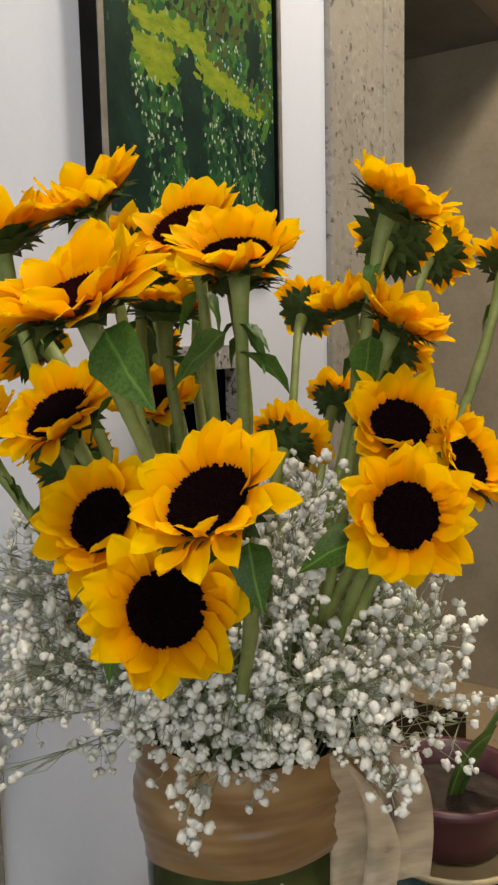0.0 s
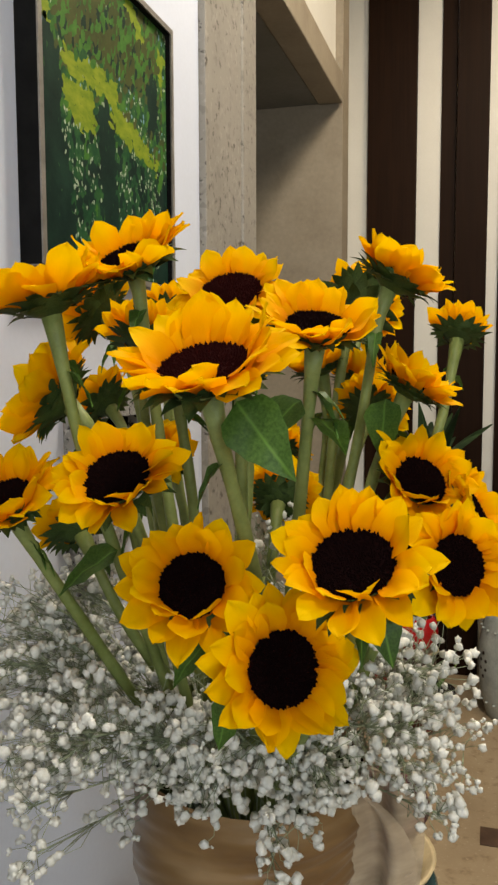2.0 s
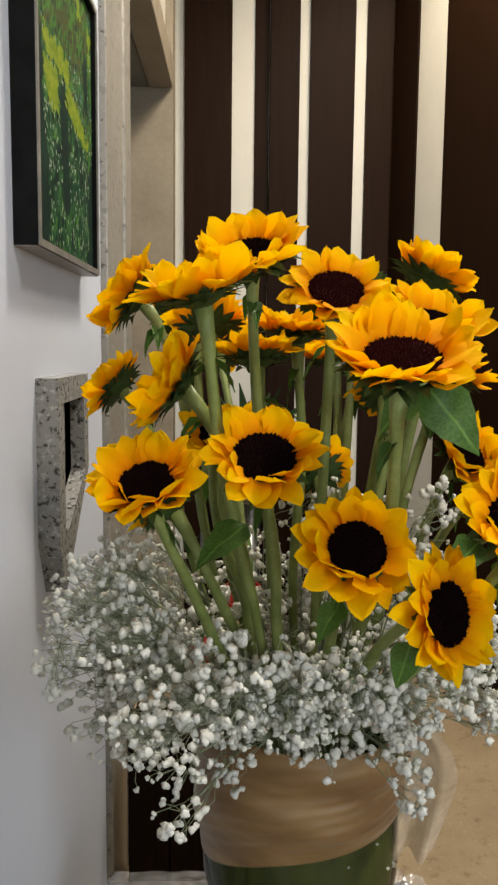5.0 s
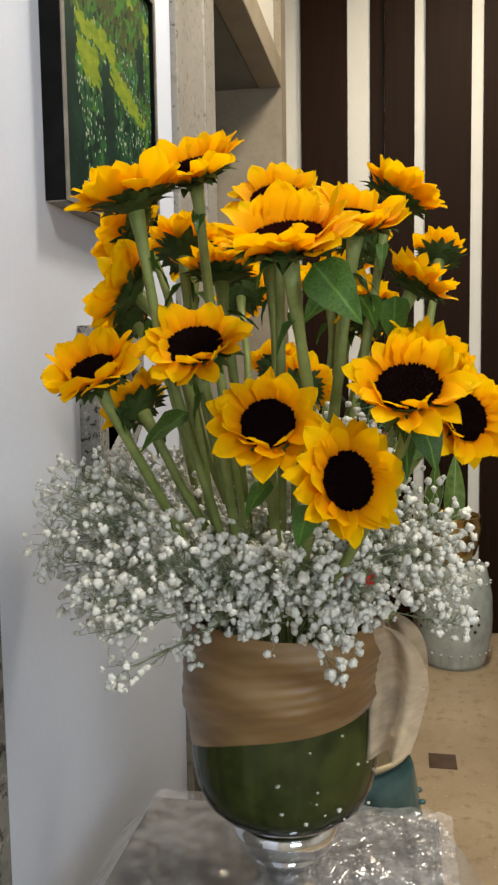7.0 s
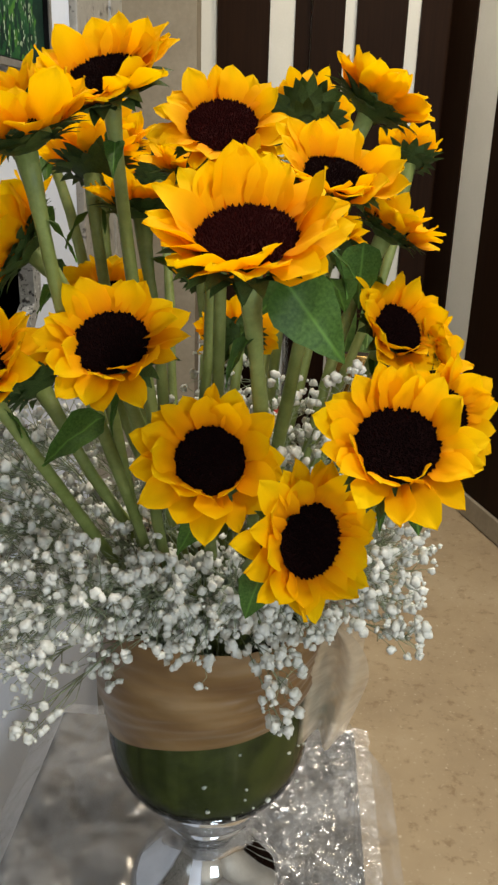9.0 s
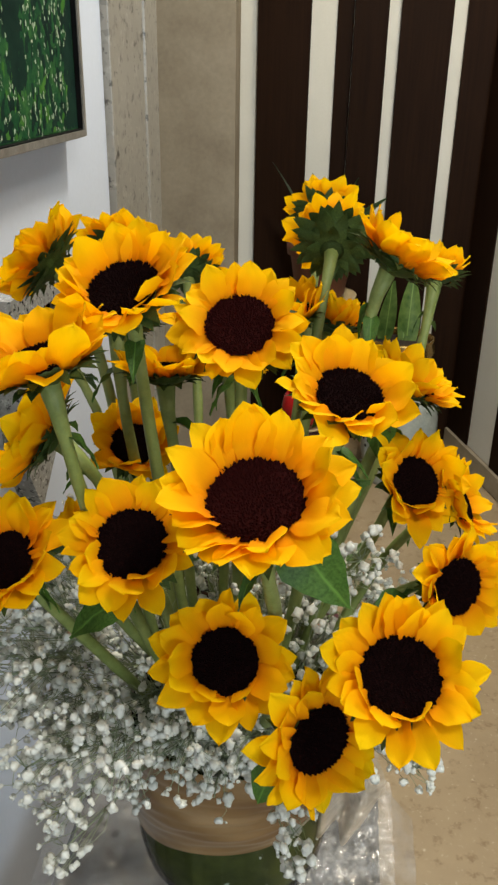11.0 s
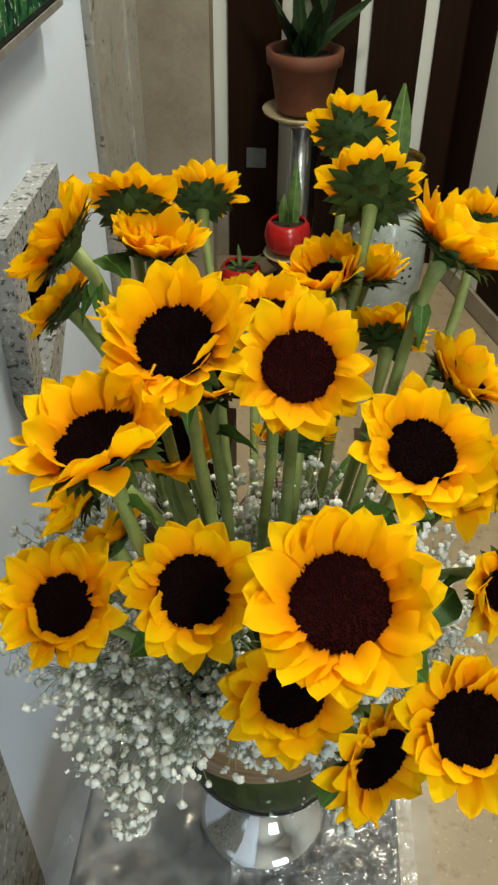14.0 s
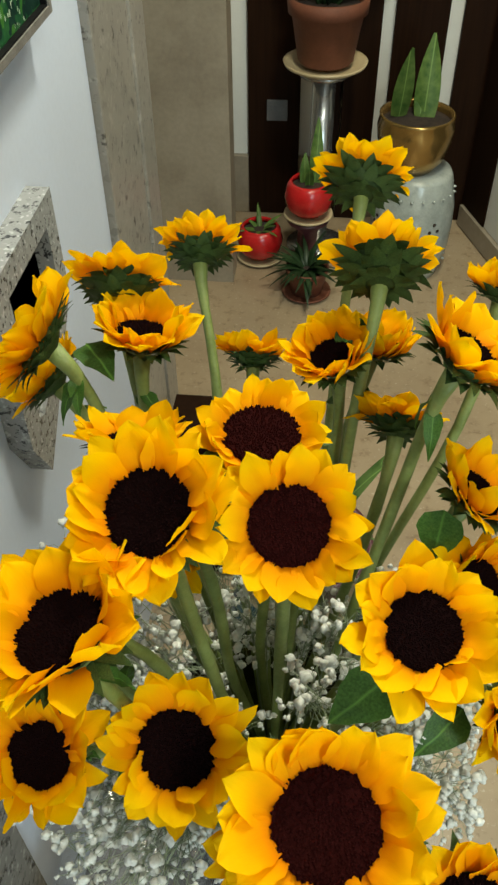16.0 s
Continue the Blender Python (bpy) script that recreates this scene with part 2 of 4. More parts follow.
CHROME = simple("chrome", [(0.3, (0.80, 0.81, 0.83)), (0.7, (0.87, 0.88, 0.9))], 3, 0.06, 1.0, 0.02)
GLASS = glass_material()
ORGANZA = organza_material("tan_organza", 0.95, 0.2)
SHEER = organza_material("sheer_organza", 1.3, 0.60, ((0.3, (0.34, 0.25, 0.155)), (0.7, (0.52, 0.42, 0.30))), (0.6, 0.6, 1.2))
FILM = plastic_sheet_material("clear_plastic_film", 0.0006, 0.17)
BUBBLE = plastic_sheet_material("bubble_film", 0.0022, 0.13)
TABLE = simple("grey_table_top", [(0.3, (0.085, 0.076, 0.066)), (0.7, (0.125, 0.113, 0.10))], 8, 0.5, 0, 0.3)
TERRACOTTA = simple("terracotta", [(0.25, (0.11, 0.034, 0.015)), (0.75, (0.185, 0.060, 0.028))], 14, 0.7, 0, 0.2)
RED = simple("red_glaze", [(0.3, (0.36, 0.008, 0.010)), (0.7, (0.52, 0.018, 0.018))], 14, 0.22)
SAUCER = simple("cream_plastic", [(0.3, (0.46, 0.36, 0.20)), (0.7, (0.56, 0.45, 0.27))], 10, 0.4)
SOIL = simple("soil", [(0.3, (0.012, 0.008, 0.006)), (0.7, (0.05, 0.032, 0.022))], 40, 0.95, 0, 0.8, 180, distance=0.006)
GOLD = simple("gold_glaze", [(0.3, (0.30, 0.175, 0.045)), (0.7, (0.48, 0.31, 0.10))], 8, 0.22, 0.75)
CELADON = simple("celadon_glaze", [(0.3, (0.30, 0.33, 0.30)), (0.7, (0.47, 0.50, 0.46))], 12, 0.18)
TEAL = simple("teal_glaze", [(0.3, (0.035, 0.075, 0.075)), (0.7, (0.06, 0.12, 0.12))], 7, 0.2)
MAROON = simple("maroon_plastic", [(0.3, (0.055, 0.015, 0.02)), (0.7, (0.10, 0.03, 0.035))], 10, 0.4)
POLE = simple("brushed_steel", [(0.3, (0.42, 0.42, 0.41)), (0.7, (0.55, 0.55, 0.54))], 30, 0.25, 0.9, 0.05, stretch=(1, 1, 0.05))
PLATE = simple("grey_switch_plastic", [(0.3, (0.09, 0.09, 0.09)), (0.7, (0.13, 0.13, 0.13))], 10, 0.4)
DARK_PLANT = leaf_material("dark_plant_green", (0.008, 0.022, 0.008), (0.028, 0.055, 0.020), 0.4, 0.1)
PLANT = leaf_material("house_plant_green", (0.045, 0.10, 0.02), (0.14, 0.22, 0.055), 0.4, 0.2)
PAINT_BASE = canvas_material("garden_paint", [(0.25, (0.006, 0.026, 0.012)), (0.45, (0.010, 0.055, 0.022)), (0.62, (0.028, 0.10, 0.028)), (0.8, (0.08, 0.17, 0.05))], 26, 0.62)
PAINT_LIME = canvas_material("lime_paint", [(0.25, (0.09, 0.16, 0.012)), (0.5, (0.17, 0.235, 0.018)), (0.75, (0.27, 0.315, 0.03))], 34, 0.0, (1, 0.7, 1.6))
PAINT_DARK = canvas_material("deep_green_paint", [(0.3, (0.003, 0.012, 0.010)), (0.7, (0.010, 0.035, 0.022))], 14)
PAINT_BROWN = canvas_material("olive_paint", [(0.3, (0.030, 0.042, 0.012)), (0.7, (0.075, 0.085, 0.026))], 9)
PAINT_BLUE = canvas_material("blue_paint", [(0.3, (0.10, 0.22, 0.32)), (0.7, (0.22, 0.36, 0.42))], 20)

# ---------------------------------------------------------------- mesh helpers


def mesh_of(name, verts, faces, mat, smooth=True):
    me = bpy.data.meshes.new(name)
    me.from_pydata([tuple(v) for v in verts], [], [tuple(f) for f in faces])
    me.materials.append(mat)
    if smooth:
        me.polygons.foreach_set("use_smooth", [True] * len(me.polygons))
    me.update()
    return me


def part_of(name, me, parent, label="", m=None):
    ob = new(name, me)
    ob.parent = parent
    if m is not None:
        ob.matrix_basis = m
    return tagged(ob, label) if label else ob


def part(name, bm, mat, parent, label="", smooth=False, m=None):
    me = bpy.data.meshes.new(name)
    bm.to_mesh(me)
    bm.free()
    me.materials.append(mat)
    if smooth:
        me.polygons.foreach_set("use_smooth", [True] * len(me.polygons))
    return part_of(name, me, parent, label, m)


def thing(name, at, label, category, group="", kind=""):
    ob = new(name)
    ob.empty_display_size = 0.05
    ob.location = at
    return tagged(ob, label, category, group, kind)


def box(x0, x1, y0, y1, z0, z1, bevel=0.0):
    bm = bmesh.new()
    bmesh.ops.create_cube(bm, size=1)
    for v in bm.verts:
        v.co = ((x0 + x1) / 2 + v.co.x * (x1 - x0), (y0 + y1) / 2 + v.co.y * (y1 - y0), (z0 + z1) / 2 + v.co.z * (z1 - z0))
    if bevel:
        bmesh.ops.bevel(bm, geom=list(bm.edges), offset=bevel, segments=2, affect="EDGES", profile=0.6)
    return bm


def structure(name, bm, mat, label, category):
    me = bpy.data.meshes.new(name)
    bm.to_mesh(me)
    bm.free()
    me.materials.append(mat)
    return tagged(new(name, me), label, category, "", "structure")


def lathe(profile, n=40, wobble=None):
    """Rings of (radius, z) turned about the z axis."""
    verts, faces = [], []
    for r, z in profile:
        for k in range(n):
            a = 2 * math.pi * k / n
            rr = r + (wobble(a, z) if wobble else 0)
            verts.append((rr * math.cos(a), rr * math.sin(a), z))
    for i in range(len(profile) - 1):
        for k in range(n):
            k2 = (k + 1) % n
            faces.append((i * n + k, i * n + k2, (i + 1) * n + k2, (i + 1) * n + k))
    return verts, faces


def tube(points, radii, n=8):
    pts = [Vector(p) for p in points]
    verts, faces = [], []
    side = Vector((1, 0, 0))
    for i, p in enumerate(pts):
        d = (pts[min(i + 1, len(pts) - 1)] - pts[max(i - 1, 0)]).normalized()
        side = (side - d * side.dot(d))
        side = side.normalized() if side.length > 1e-4 else d.orthogonal().normalized()
        other = d.cross(side)
        for k in range(n):
            a = 2 * math.pi * k / n
            verts.append(p + (side * math.cos(a) + other * math.sin(a)) * radii[i])
    for i in range(len(pts) - 1):
        for k in range(n):
            k2 = (k + 1) % n
            faces.append((i * n + k, i * n + k2, (i + 1) * n + k2, (i + 1) * n + k))
    faces.append(tuple(range(n))[::-1])
    faces.append(tuple(range((len(pts) - 1) * n, len(pts) * n)))
    return verts, faces


def bezier(a, b, c, d, n):
    a, b, c, d = (Vector(v) for v in (a, b, c, d))
    return [a * (1 - t) ** 3 + b * 3 * t * (1 - t) ** 2 + c * 3 * t * t * (1 - t) + d * t ** 3 for t in (i / n for i in range(n + 1))]


# ---------------------------------------------------------------- the room
WALL_X, PIER_X, SLAT_Y, TOP = -0.755, -0.734, 3.85, 3.4
structure("floor", box(-3.2, 3.4, -3.0, 6.0, -0.08, 0.0), FLOOR, "beige speckled marble floor with brown insets", "floor")
structure("ceiling", box(-3.2, 3.4, -3.0, 6.0, TOP, TOP + 0.1), CEILING, "plain white ceiling", "ceiling")
structure("wall_west", box(WALL_X - 0.25, WALL_X, 0.755, 1.716, 0, TOP), WALL, "white painted wall with a picture and granite bracket", "wall")
structure("wall_west_near", box(WALL_X - 0.25, WALL_X, -3.0, 0.30, 0, TOP), WALL, "white painted wall", "wall")
structure("trim_granite_near", box(WALL_X - 0.25, -0.738, 0.30, 0.755, 0, TOP, 0.004), DARK_GRANITE, "dark speckled granite pilaster cladding", "pilaster")
structure("trim_granite_pier", box(WALL_X - 0.25, -0.739, 1.718, 1.984, 0, TOP, 0.003), GRANITE, "grey speckled granite door surround", "door surround")
structure("trim_granite_reveal", box(WALL_X - 0.25, PIER_X, 1.987, 2.106, 0, TOP, 0.006), GRANITE, "grey speckled granite edge strip of the doorway", "door surround")
structure("wall_west_far", box(-1.6, -0.706, 3.23, 3.36, 0, TOP), STONE, "brown stone jamb of the doorway", "wall")
structure("wall_west_corner", box(-1.6, -0.90, 3.363, SLAT_Y - 0.002, 0, TOP), CREAM, "cream painted wall in the corner", "wall")
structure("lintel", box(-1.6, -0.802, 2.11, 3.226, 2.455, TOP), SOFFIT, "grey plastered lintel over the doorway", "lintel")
structure("trim_lintel_face", box(-0.80, -0.706, 2.11, 3.226, 2.45, 2.56, 0.006), STONE, "brown stone face of the lintel", "lintel")
structure("wall_west_over", box(-0.80, -0.735, 2.11, 3.226, 2.563, TOP), CREAM, "cream painted wall over the doorway", "wall")
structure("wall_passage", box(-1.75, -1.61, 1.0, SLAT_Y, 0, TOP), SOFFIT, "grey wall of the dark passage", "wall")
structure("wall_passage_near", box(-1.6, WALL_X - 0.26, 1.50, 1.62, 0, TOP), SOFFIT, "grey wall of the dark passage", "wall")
structure("wall_north", box(-3.2, 3.4, SLAT_Y, SLAT_Y + 0.2, 0, TOP), CREAM, "cream painted wall behind dark boards", "wall")
structure("wall_east", box(3.2, 3.4, -3.0, SLAT_Y - 0.01, 0, TOP), CREAM, "cream painted wall", "wall")
for nm, b in (("wall_south", box(-3.2, 0.55, -2.4, -2.2, 0, TOP)), ("wall_south_east", box(1.95, 3.19, -2.4, -2.2, 0, TOP)), ("wall_south_sill", box(0.553, 1.947, -2.4, -2.2, 0, 1.05)), ("wall_south_head", box(0.553, 1.947, -2.4, -2.2, 2.45, TOP))):
    structure(nm, b, CREAM, "cream painted wall round a window", "wall")
window = thing("window_1", (1.25, -2.3, 1.75), "large window with a white frame", "window", "", "structure")
for b in (box(-0.69, -0.64, -0.03, 0.03, -0.69, 0.69), box(0.64, 0.69, -0.03, 0.03, -0.69, 0.69), box(-0.638, 0.638, -0.03, 0.03, -0.69, -0.64), box(-0.638, 0.638, -0.03, 0.03, 0.64, 0.69), box(-0.025, 0.025, -0.025, 0.025, -0.638, 0.638)):
    part("window_frame", b, WALL, window)

# dark boards on the cream wall, a gap of bare wall between each two
panelling = thing("wall_panelling", (0, SLAT_Y, 0), "dark stained wooden boards with cream gaps between them", "panelling", "", "structure")
for x0, x1, deep in ((-0.696, -0.476, 0.03), (-0.300, -0.163, 0.05), (-0.370, -0.304, 0.012), (-0.113, 0.095, 0.03), (0.150, 0.40, 0.03), (0.50, 1.02, 0.03), (1.10, 1.5, 0.03), (1.58, 2.2, 0.03), (2.3, 3.1, 0.03)):
    part("board", box(x0, x1, -deep, -0.001, 0.002, TOP - 0.004, 0.003), WOOD, panelling)
for x0, x1 in ((-0.895, -0.698), (-0.474, -0.372), (-0.161, -0.115), (0.097, 0.148)):
    part("foot_block", box(x0, x1, -0.028, -0.002, 0.0, 0.275, 0.003), STONE, panelling, "brown stone foot block")

leaf = thing("open_door_leaf", (0.27, SLAT_Y - 0.06, 0), "tall dark wooden door standing open, with a cream strip", "door", "", "structure")
turn = pose(0, 0, 0, 0, 0, -72)
part("panel", box(0.0, 0.213, 0.0, 0.045, 0.10, TOP - 0.02, 0.004), WOOD, leaf, "", False, turn)
part("panel", box(0.442, 0.98, 0.0, 0.045, 0.10, TOP - 0.02, 0.004), WOOD, leaf, "", False, turn)
part("strip", box(0.215, 0.440, 0.006, 0.039, 0.10, TOP - 0.02, 0.003), CREAM, leaf, "cream painted strip", False, turn)
part("kick_rail", box(0.0, 0.982, -0.012, 0.05, 0.006, 0.098, 0.003), STONE, leaf, "brown stone kick rail", False, turn)

inset = structure("trim_inset", box(-0.045, 0.045, -0.05, 0.05, -0.002, 0.003), INSET, "small dark brown marble square set in the floor", "floor inset")
inset.location = (-0.083, 2.46, 0)

# switch plate on the boards
plate = thing("wall_socket", (-0.572, SLAT_Y - 0.03, 0.487), "grey plastic wall socket on a dark board", "socket")
part("cover", box(-0.044, 0.044, -0.012, 0.0, -0.044, 0.044, 0.003), PLATE, plate)
part("insert", box(-0.026, 0.026, -0.016, -0.0125, -0.026, 0.026, 0.002), PLATE, plate)

low_box = thing("low_cabinet", (-0.605, 1.84, 0), "low dark wooden cabinet beside the doorway", "cabinet")
part("body", box(-0.10, 0.10, -0.10, 0.10, 0.0, 0.50, 0.004), WOOD, low_box)
part("door", box(-0.094, 0.0, -0.112, -0.101, 0.03, 0.48, 0.003), WOOD, low_box)
part("door", box(0.004, 0.094, -0.112, -0.101, 0.03, 0.48, 0.003), WOOD, low_box)

# ---------------------------------------------------------------- the picture
picture = thing("framed_picture", (WALL_X, 1.228, 1.82), "square green garden painting in a deep black frame", "painting")
H, D = 0.245, 0.034
for nm, b in (("frame_side", box(0, D, -H, -H + 0.012, -H, H)), ("frame_side", box(0, D, H - 0.012, H, -H, H)), ("frame_side", box(0, D, -H + 0.0125, H - 0.0125, -H, -H + 0.012)), ("frame_side", box(0, D, -H + 0.0125, H - 0.0125, H - 0.012, H))):
    part(nm, b, FRAME_BLACK, picture)
for b in (box(D + 0.0005, D + 0.003, -H - 0.001, -H + 0.010, -H, H), box(D + 0.0005, D + 0.003, H - 0.010, H + 0.001, -H, H), box(D + 0.0005, D + 0.003, -H + 0.0105, H - 0.0105, -H, -H + 0.010), box(D + 0.0005, D + 0.003, -H + 0.0105, H - 0.0105, H - 0.010, H)):
    part("lip", b, FRAME_SILVER, picture, "thin silver lip")
part("lower_rail", box(-0.0, D - 0.001, -H, H, -H - 0.0015, -H - 0.0003), FRAME_SILVER, picture, "silver underside")
canvas = part("canvas", box(0.012, D - 0.008, -H + 0.0125, H - 0.0125, -H + 0.0125, H - 0.0125), PAINT_BASE, picture, "green painted canvas with white flecks")


PAINT_MID = canvas_material("leaf_green_paint", [(0.3, (0.022, 0.090, 0.016)), (0.7, (0.065, 0.175, 0.028))], 30)
PAINT_PALE = canvas_material("pale_green_paint", [(0.3, (0.16, 0.24, 0.13)), (0.7, (0.42, 0.50, 0.38))], 40)


def inside(u, v, corners):
    hit = False
    for (u0, v0), (u1, v1) in zip(corners, corners[1:] + corners[:1]):
        if (v0 > v) != (v1 > v) and u < (u1 - u0) * (v - v0) / (v1 - v0) + u0:
            hit = not hit
    return hit


LAWNS = ([(0.14, 0.34), (0.34, 0.33), (0.55, 0.33), (0.56, 0.42), (0.36, 0.41), (0.16, 0.40)], [(0.16, 0.42), (0.35, 0.43), (0.36, 0.55), (0.18, 0.55)], [(0.50, 0.41), (0.66, 0.44), (0.82, 0.48), (0.81, 0.56), (0.64, 0.53), (0.49, 0.50)], [(0.58, 0.0), (0.68, 0.0), (0.80, 0.10), (0.74, 0.12)], [(0.90, 0.06), (0.97, 0.10), (0.97, 0.27), (0.92, 0.20)], [(0.0, 0.20), (0.07, 0.22), (0.07, 0.31), (0.0, 0.30)], [(0.82, 0.50), (0.92, 0.52), (0.88, 0.58)])
SHADES = ([(0.0, 0.31), (0.08, 0.31), (0.13, 0.40), (0.15, 0.60), (0.20, 0.80), (0.20, 1.0), (0.0, 1.0)], [(0.38, 0.45), (0.45, 0.42), (0.50, 0.46), (0.52, 0.66), (0.55, 0.86), (0.45, 0.88), (0.40, 0.66)], [(0.92, 0.62), (1.0, 0.58), (1.0, 1.0), (0.90, 1.0)], [(0.80, 0.24), (0.90, 0.22), (0.92, 0.42), (0.82, 0.44)])


def stroke_colour(u, v, r):
    """Which paint a garden scene takes at a share of the canvas: lawns, tree shade, flower beds."""
    if any(inside(u, v, c) for c in LAWNS):
        return "lime"
    if any(inside(u, v, c) for c in SHADES):
        return "dark"
    q = r.random()
    if v < 0.31 and 0.10 < u < 0.90:
        return "olive" if q < 0.5 else "dark" if q < 0.7 else "mid"
    if v > 0.54:
        return "pale" if q < 0.20 else "base" if q < 0.66 else "mid" if q < 0.74 else "dark"
    return "pale" if q < 0.09 else "blue" if q < 0.12 else "mid" if q < 0.45 else "olive" if q < 0.55 else "base"


def brushwork():
    """Short strokes of paint laid over the canvas, one mesh for each paint."""
    r, w = random.Random(3), 2 * (H - 0.0135)
    paints = {"lime": PAINT_LIME, "dark": PAINT_DARK, "mid": PAINT_MID, "olive": PAINT_BROWN, "pale": PAINT_PALE, "blue": PAINT_BLUE, "base": PAINT_BASE}
    piles = {key: ([], []) for key in paints}
    for row in range(54):
        for col in range(54):
            u, v = (col + r.uniform(0.1, 0.9)) / 54, (row + r.uniform(0.1, 0.9)) / 54
            key = stroke_colour(u + r.gauss(0, 0.006), v + r.gauss(0, 0.006), r)
            long, wide = (0.0042, 0.0024) if key in ("pale", "blue") else (0.0125, 0.0070)
            long, wide = long * r.uniform(0.7, 1.2), wide * r.uniform(0.7, 1.2)
            turn = radians(r.uniform(-35, 35) + (90 if key in ("pale", "dark", "blue") else -25 if key == "lime" else 60))
            verts, faces = piles[key]
            at, lift_off = len(verts), 0.0003 + 0.0004 * r.random() + (0.0004 if key in ("pale", "blue") else 0.0)
            edge = w / 2 - 0.001
            for k in range(7):
                a = 2 * math.pi * k / 7
                p, q = long * math.cos(a) * r.uniform(0.8, 1.1), wide * math.sin(a) * r.uniform(0.7, 1.1)
                y, z = -w / 2 + u * w + p * math.cos(turn) - q * math.sin(turn), w / 2 - v * w + p * math.sin(turn) + q * math.cos(turn)
                verts.append((D - 0.008 + lift_off, max(-edge, min(edge, y)), max(-edge, min(edge, z))))
            faces.append(tuple(range(at, at + 7)))
    for key, (verts, faces) in piles.items():
        tagged(part_of("brushwork", mesh_of("brushwork", verts, faces, paints[key], False), canvas), "short strokes of paint", "", "", "stuff")


brushwork()

# granite bracket on the wall: a five-sided slab frame that runs to a point
bracket = thing("wall_bracket", (WALL_X, 1.21, 1.25), "pointed grey granite wall bracket with a dark glass recess", "wall bracket")
OUT = [(-0.12, 0.14), (0.135, 0.14), (0.135, -0.03), (-0.075, -0.205), (-0.12, -0.12)]
INN = [(-0.075, 0.10), (0.095, 0.10), (0.098, -0.03), (-0.055, -0.110), (-0.075, -0.10)]
bm = bmesh.new()
rings = [[bm.verts.new((x, y, z)) for y, z in loop] for x, loop in ((0, OUT), (0.034, OUT), (0.034, INN), (0.008, INN))]
for a, b in zip(rings, rings[1:]):
    for k in range(5):
        bm.faces.new((a[k], a[(k + 1) % 5], b[(k + 1) % 5], b[k]))
bmesh.ops.recalc_face_normals(bm, faces=bm.faces)
part("slab_frame", bm, SPECKLED, bracket)
bm = bmesh.new()
bm.faces.new([bm.verts.new((0.009, y, z)) for y, z in INN])
bmesh.ops.solidify(bm, geom=list(bm.faces), thickness=0.006)
part("recess", bm, FRAME_BLACK, bracket, "dark glass recess")

# ---------------------------------------------------------------- the table under its plastic film
TABLE_Z, VX, VY = 0.56, -0.368, 0.80
table = thing("side_table", (-0.43, 0.66, 0), "low grey side table covered with clear plastic film", "table")
part("tabletop", box(-0.222, 0.275, -0.42, 0.46, 0.525, TABLE_Z - 0.004, 0.006), TABLE, table)
for sx in (-0.19, 0.24):
    for sy in (-0.38, 0.38):
        part("leg", box(sx - 0.025, sx + 0.025, sy - 0.025, sy + 0.025, 0.0, 0.524, 0.004), TABLE, table)


def film_sheet(x0, x1, y0, y1, nx, ny, drop, seed, height=0.010, crumple=0.0):
    verts, faces, r = [], [], random.Random(int(seed))
    for j in range(ny + 1):
        for i in range(nx + 1):
            u, v = i / nx, j / ny
            x, y = x0 + (x1 - x0) * u, y0 + (y1 - y0) * v
            q = Vector((x * 9, y * 9, seed))
            z = abs(noise.noise(q)) * height + abs(noise.noise(q * 3.1)) * height * 0.5 + abs(noise.noise(q * 8)) * height * 0.2
            verts.append((x + r.uniform(-1, 1) * crumple, y + r.uniform(-1, 1) * crumple, z + r.uniform(0, 1) * crumple + drop(x, y)))
    for j in range(ny):
        for i in range(nx):
            a = j * (nx + 1) + i
            faces.append((a, a + 1, a + nx + 2, a + nx + 1))
    return verts, faces


def over_edges(x, y):
    """Lies on the table, and hangs a little past the free edges."""
    z = 0.0
    if x < -0.215:
        z -= (-0.215 - x) * 1.1
    if x > 0.262:
        z -= (x - 0.262) * 1.3
    return z


film = thing("plastic_film", (-0.43, 0.66, TABLE_Z), "crumpled clear plastic film spread under the vase", "plastic film")
part_of("sheet", mesh_of("sheet", *film_sheet(-0.275, 0.345, -0.43, 0.472, 94, 120, over_edges, 3.0, 0.016, 0.0002), FILM), film)
part_of("sheet", mesh_of("sheet", *film_sheet(0.02, 0.295, -0.40, 0.44, 60, 170, lambda x, y: 0.008, 11.0, 0.020, 0.0022), BUBBLE, False), film, "bubble film layer")

# ---------------------------------------------------------------- the vase
vase = thing("goblet_vase", (VX, VY, TABLE_Z), "goblet vase with dark green filling on a chrome foot", "vase")
FOOT = [(0.0, 0.008), (0.097, 0.008), (0.100, 0.012), (0.098, 0.018), (0.088, 0.029), (0.070, 0.041), (0.052, 0.055), (0.041, 0.071), (0.036, 0.086), (0.0365, 0.095), (0.039, 0.099), (0.039, 0.102), (0.041, 0.108), (0.050, 0.118), (0.062, 0.132), (0.069, 0.149), (0.069, 0.163), (0.062, 0.172), (0.0, 0.174)]
part_of("foot", mesh_of("foot", *lathe(FOOT, 64), CHROME), vase, "polished chrome foot")
BOWL = [(0.0, 0.175), (0.066, 0.177), (0.090, 0.187), (0.107, 0.204), (0.116, 0.225), (0.1205, 0.250), (0.1215, 0.275), (0.120, 0.31), (0.118, 0.36), (0.118, 0.40), (0.123, 0.438)]
part_of("bowl", mesh_of("bowl", *lathe(BOWL + [(0.1205, 0.4395), (0.117, 0.431)], 64), GLASS), vase, "clear glass bowl").visible_shadow = False
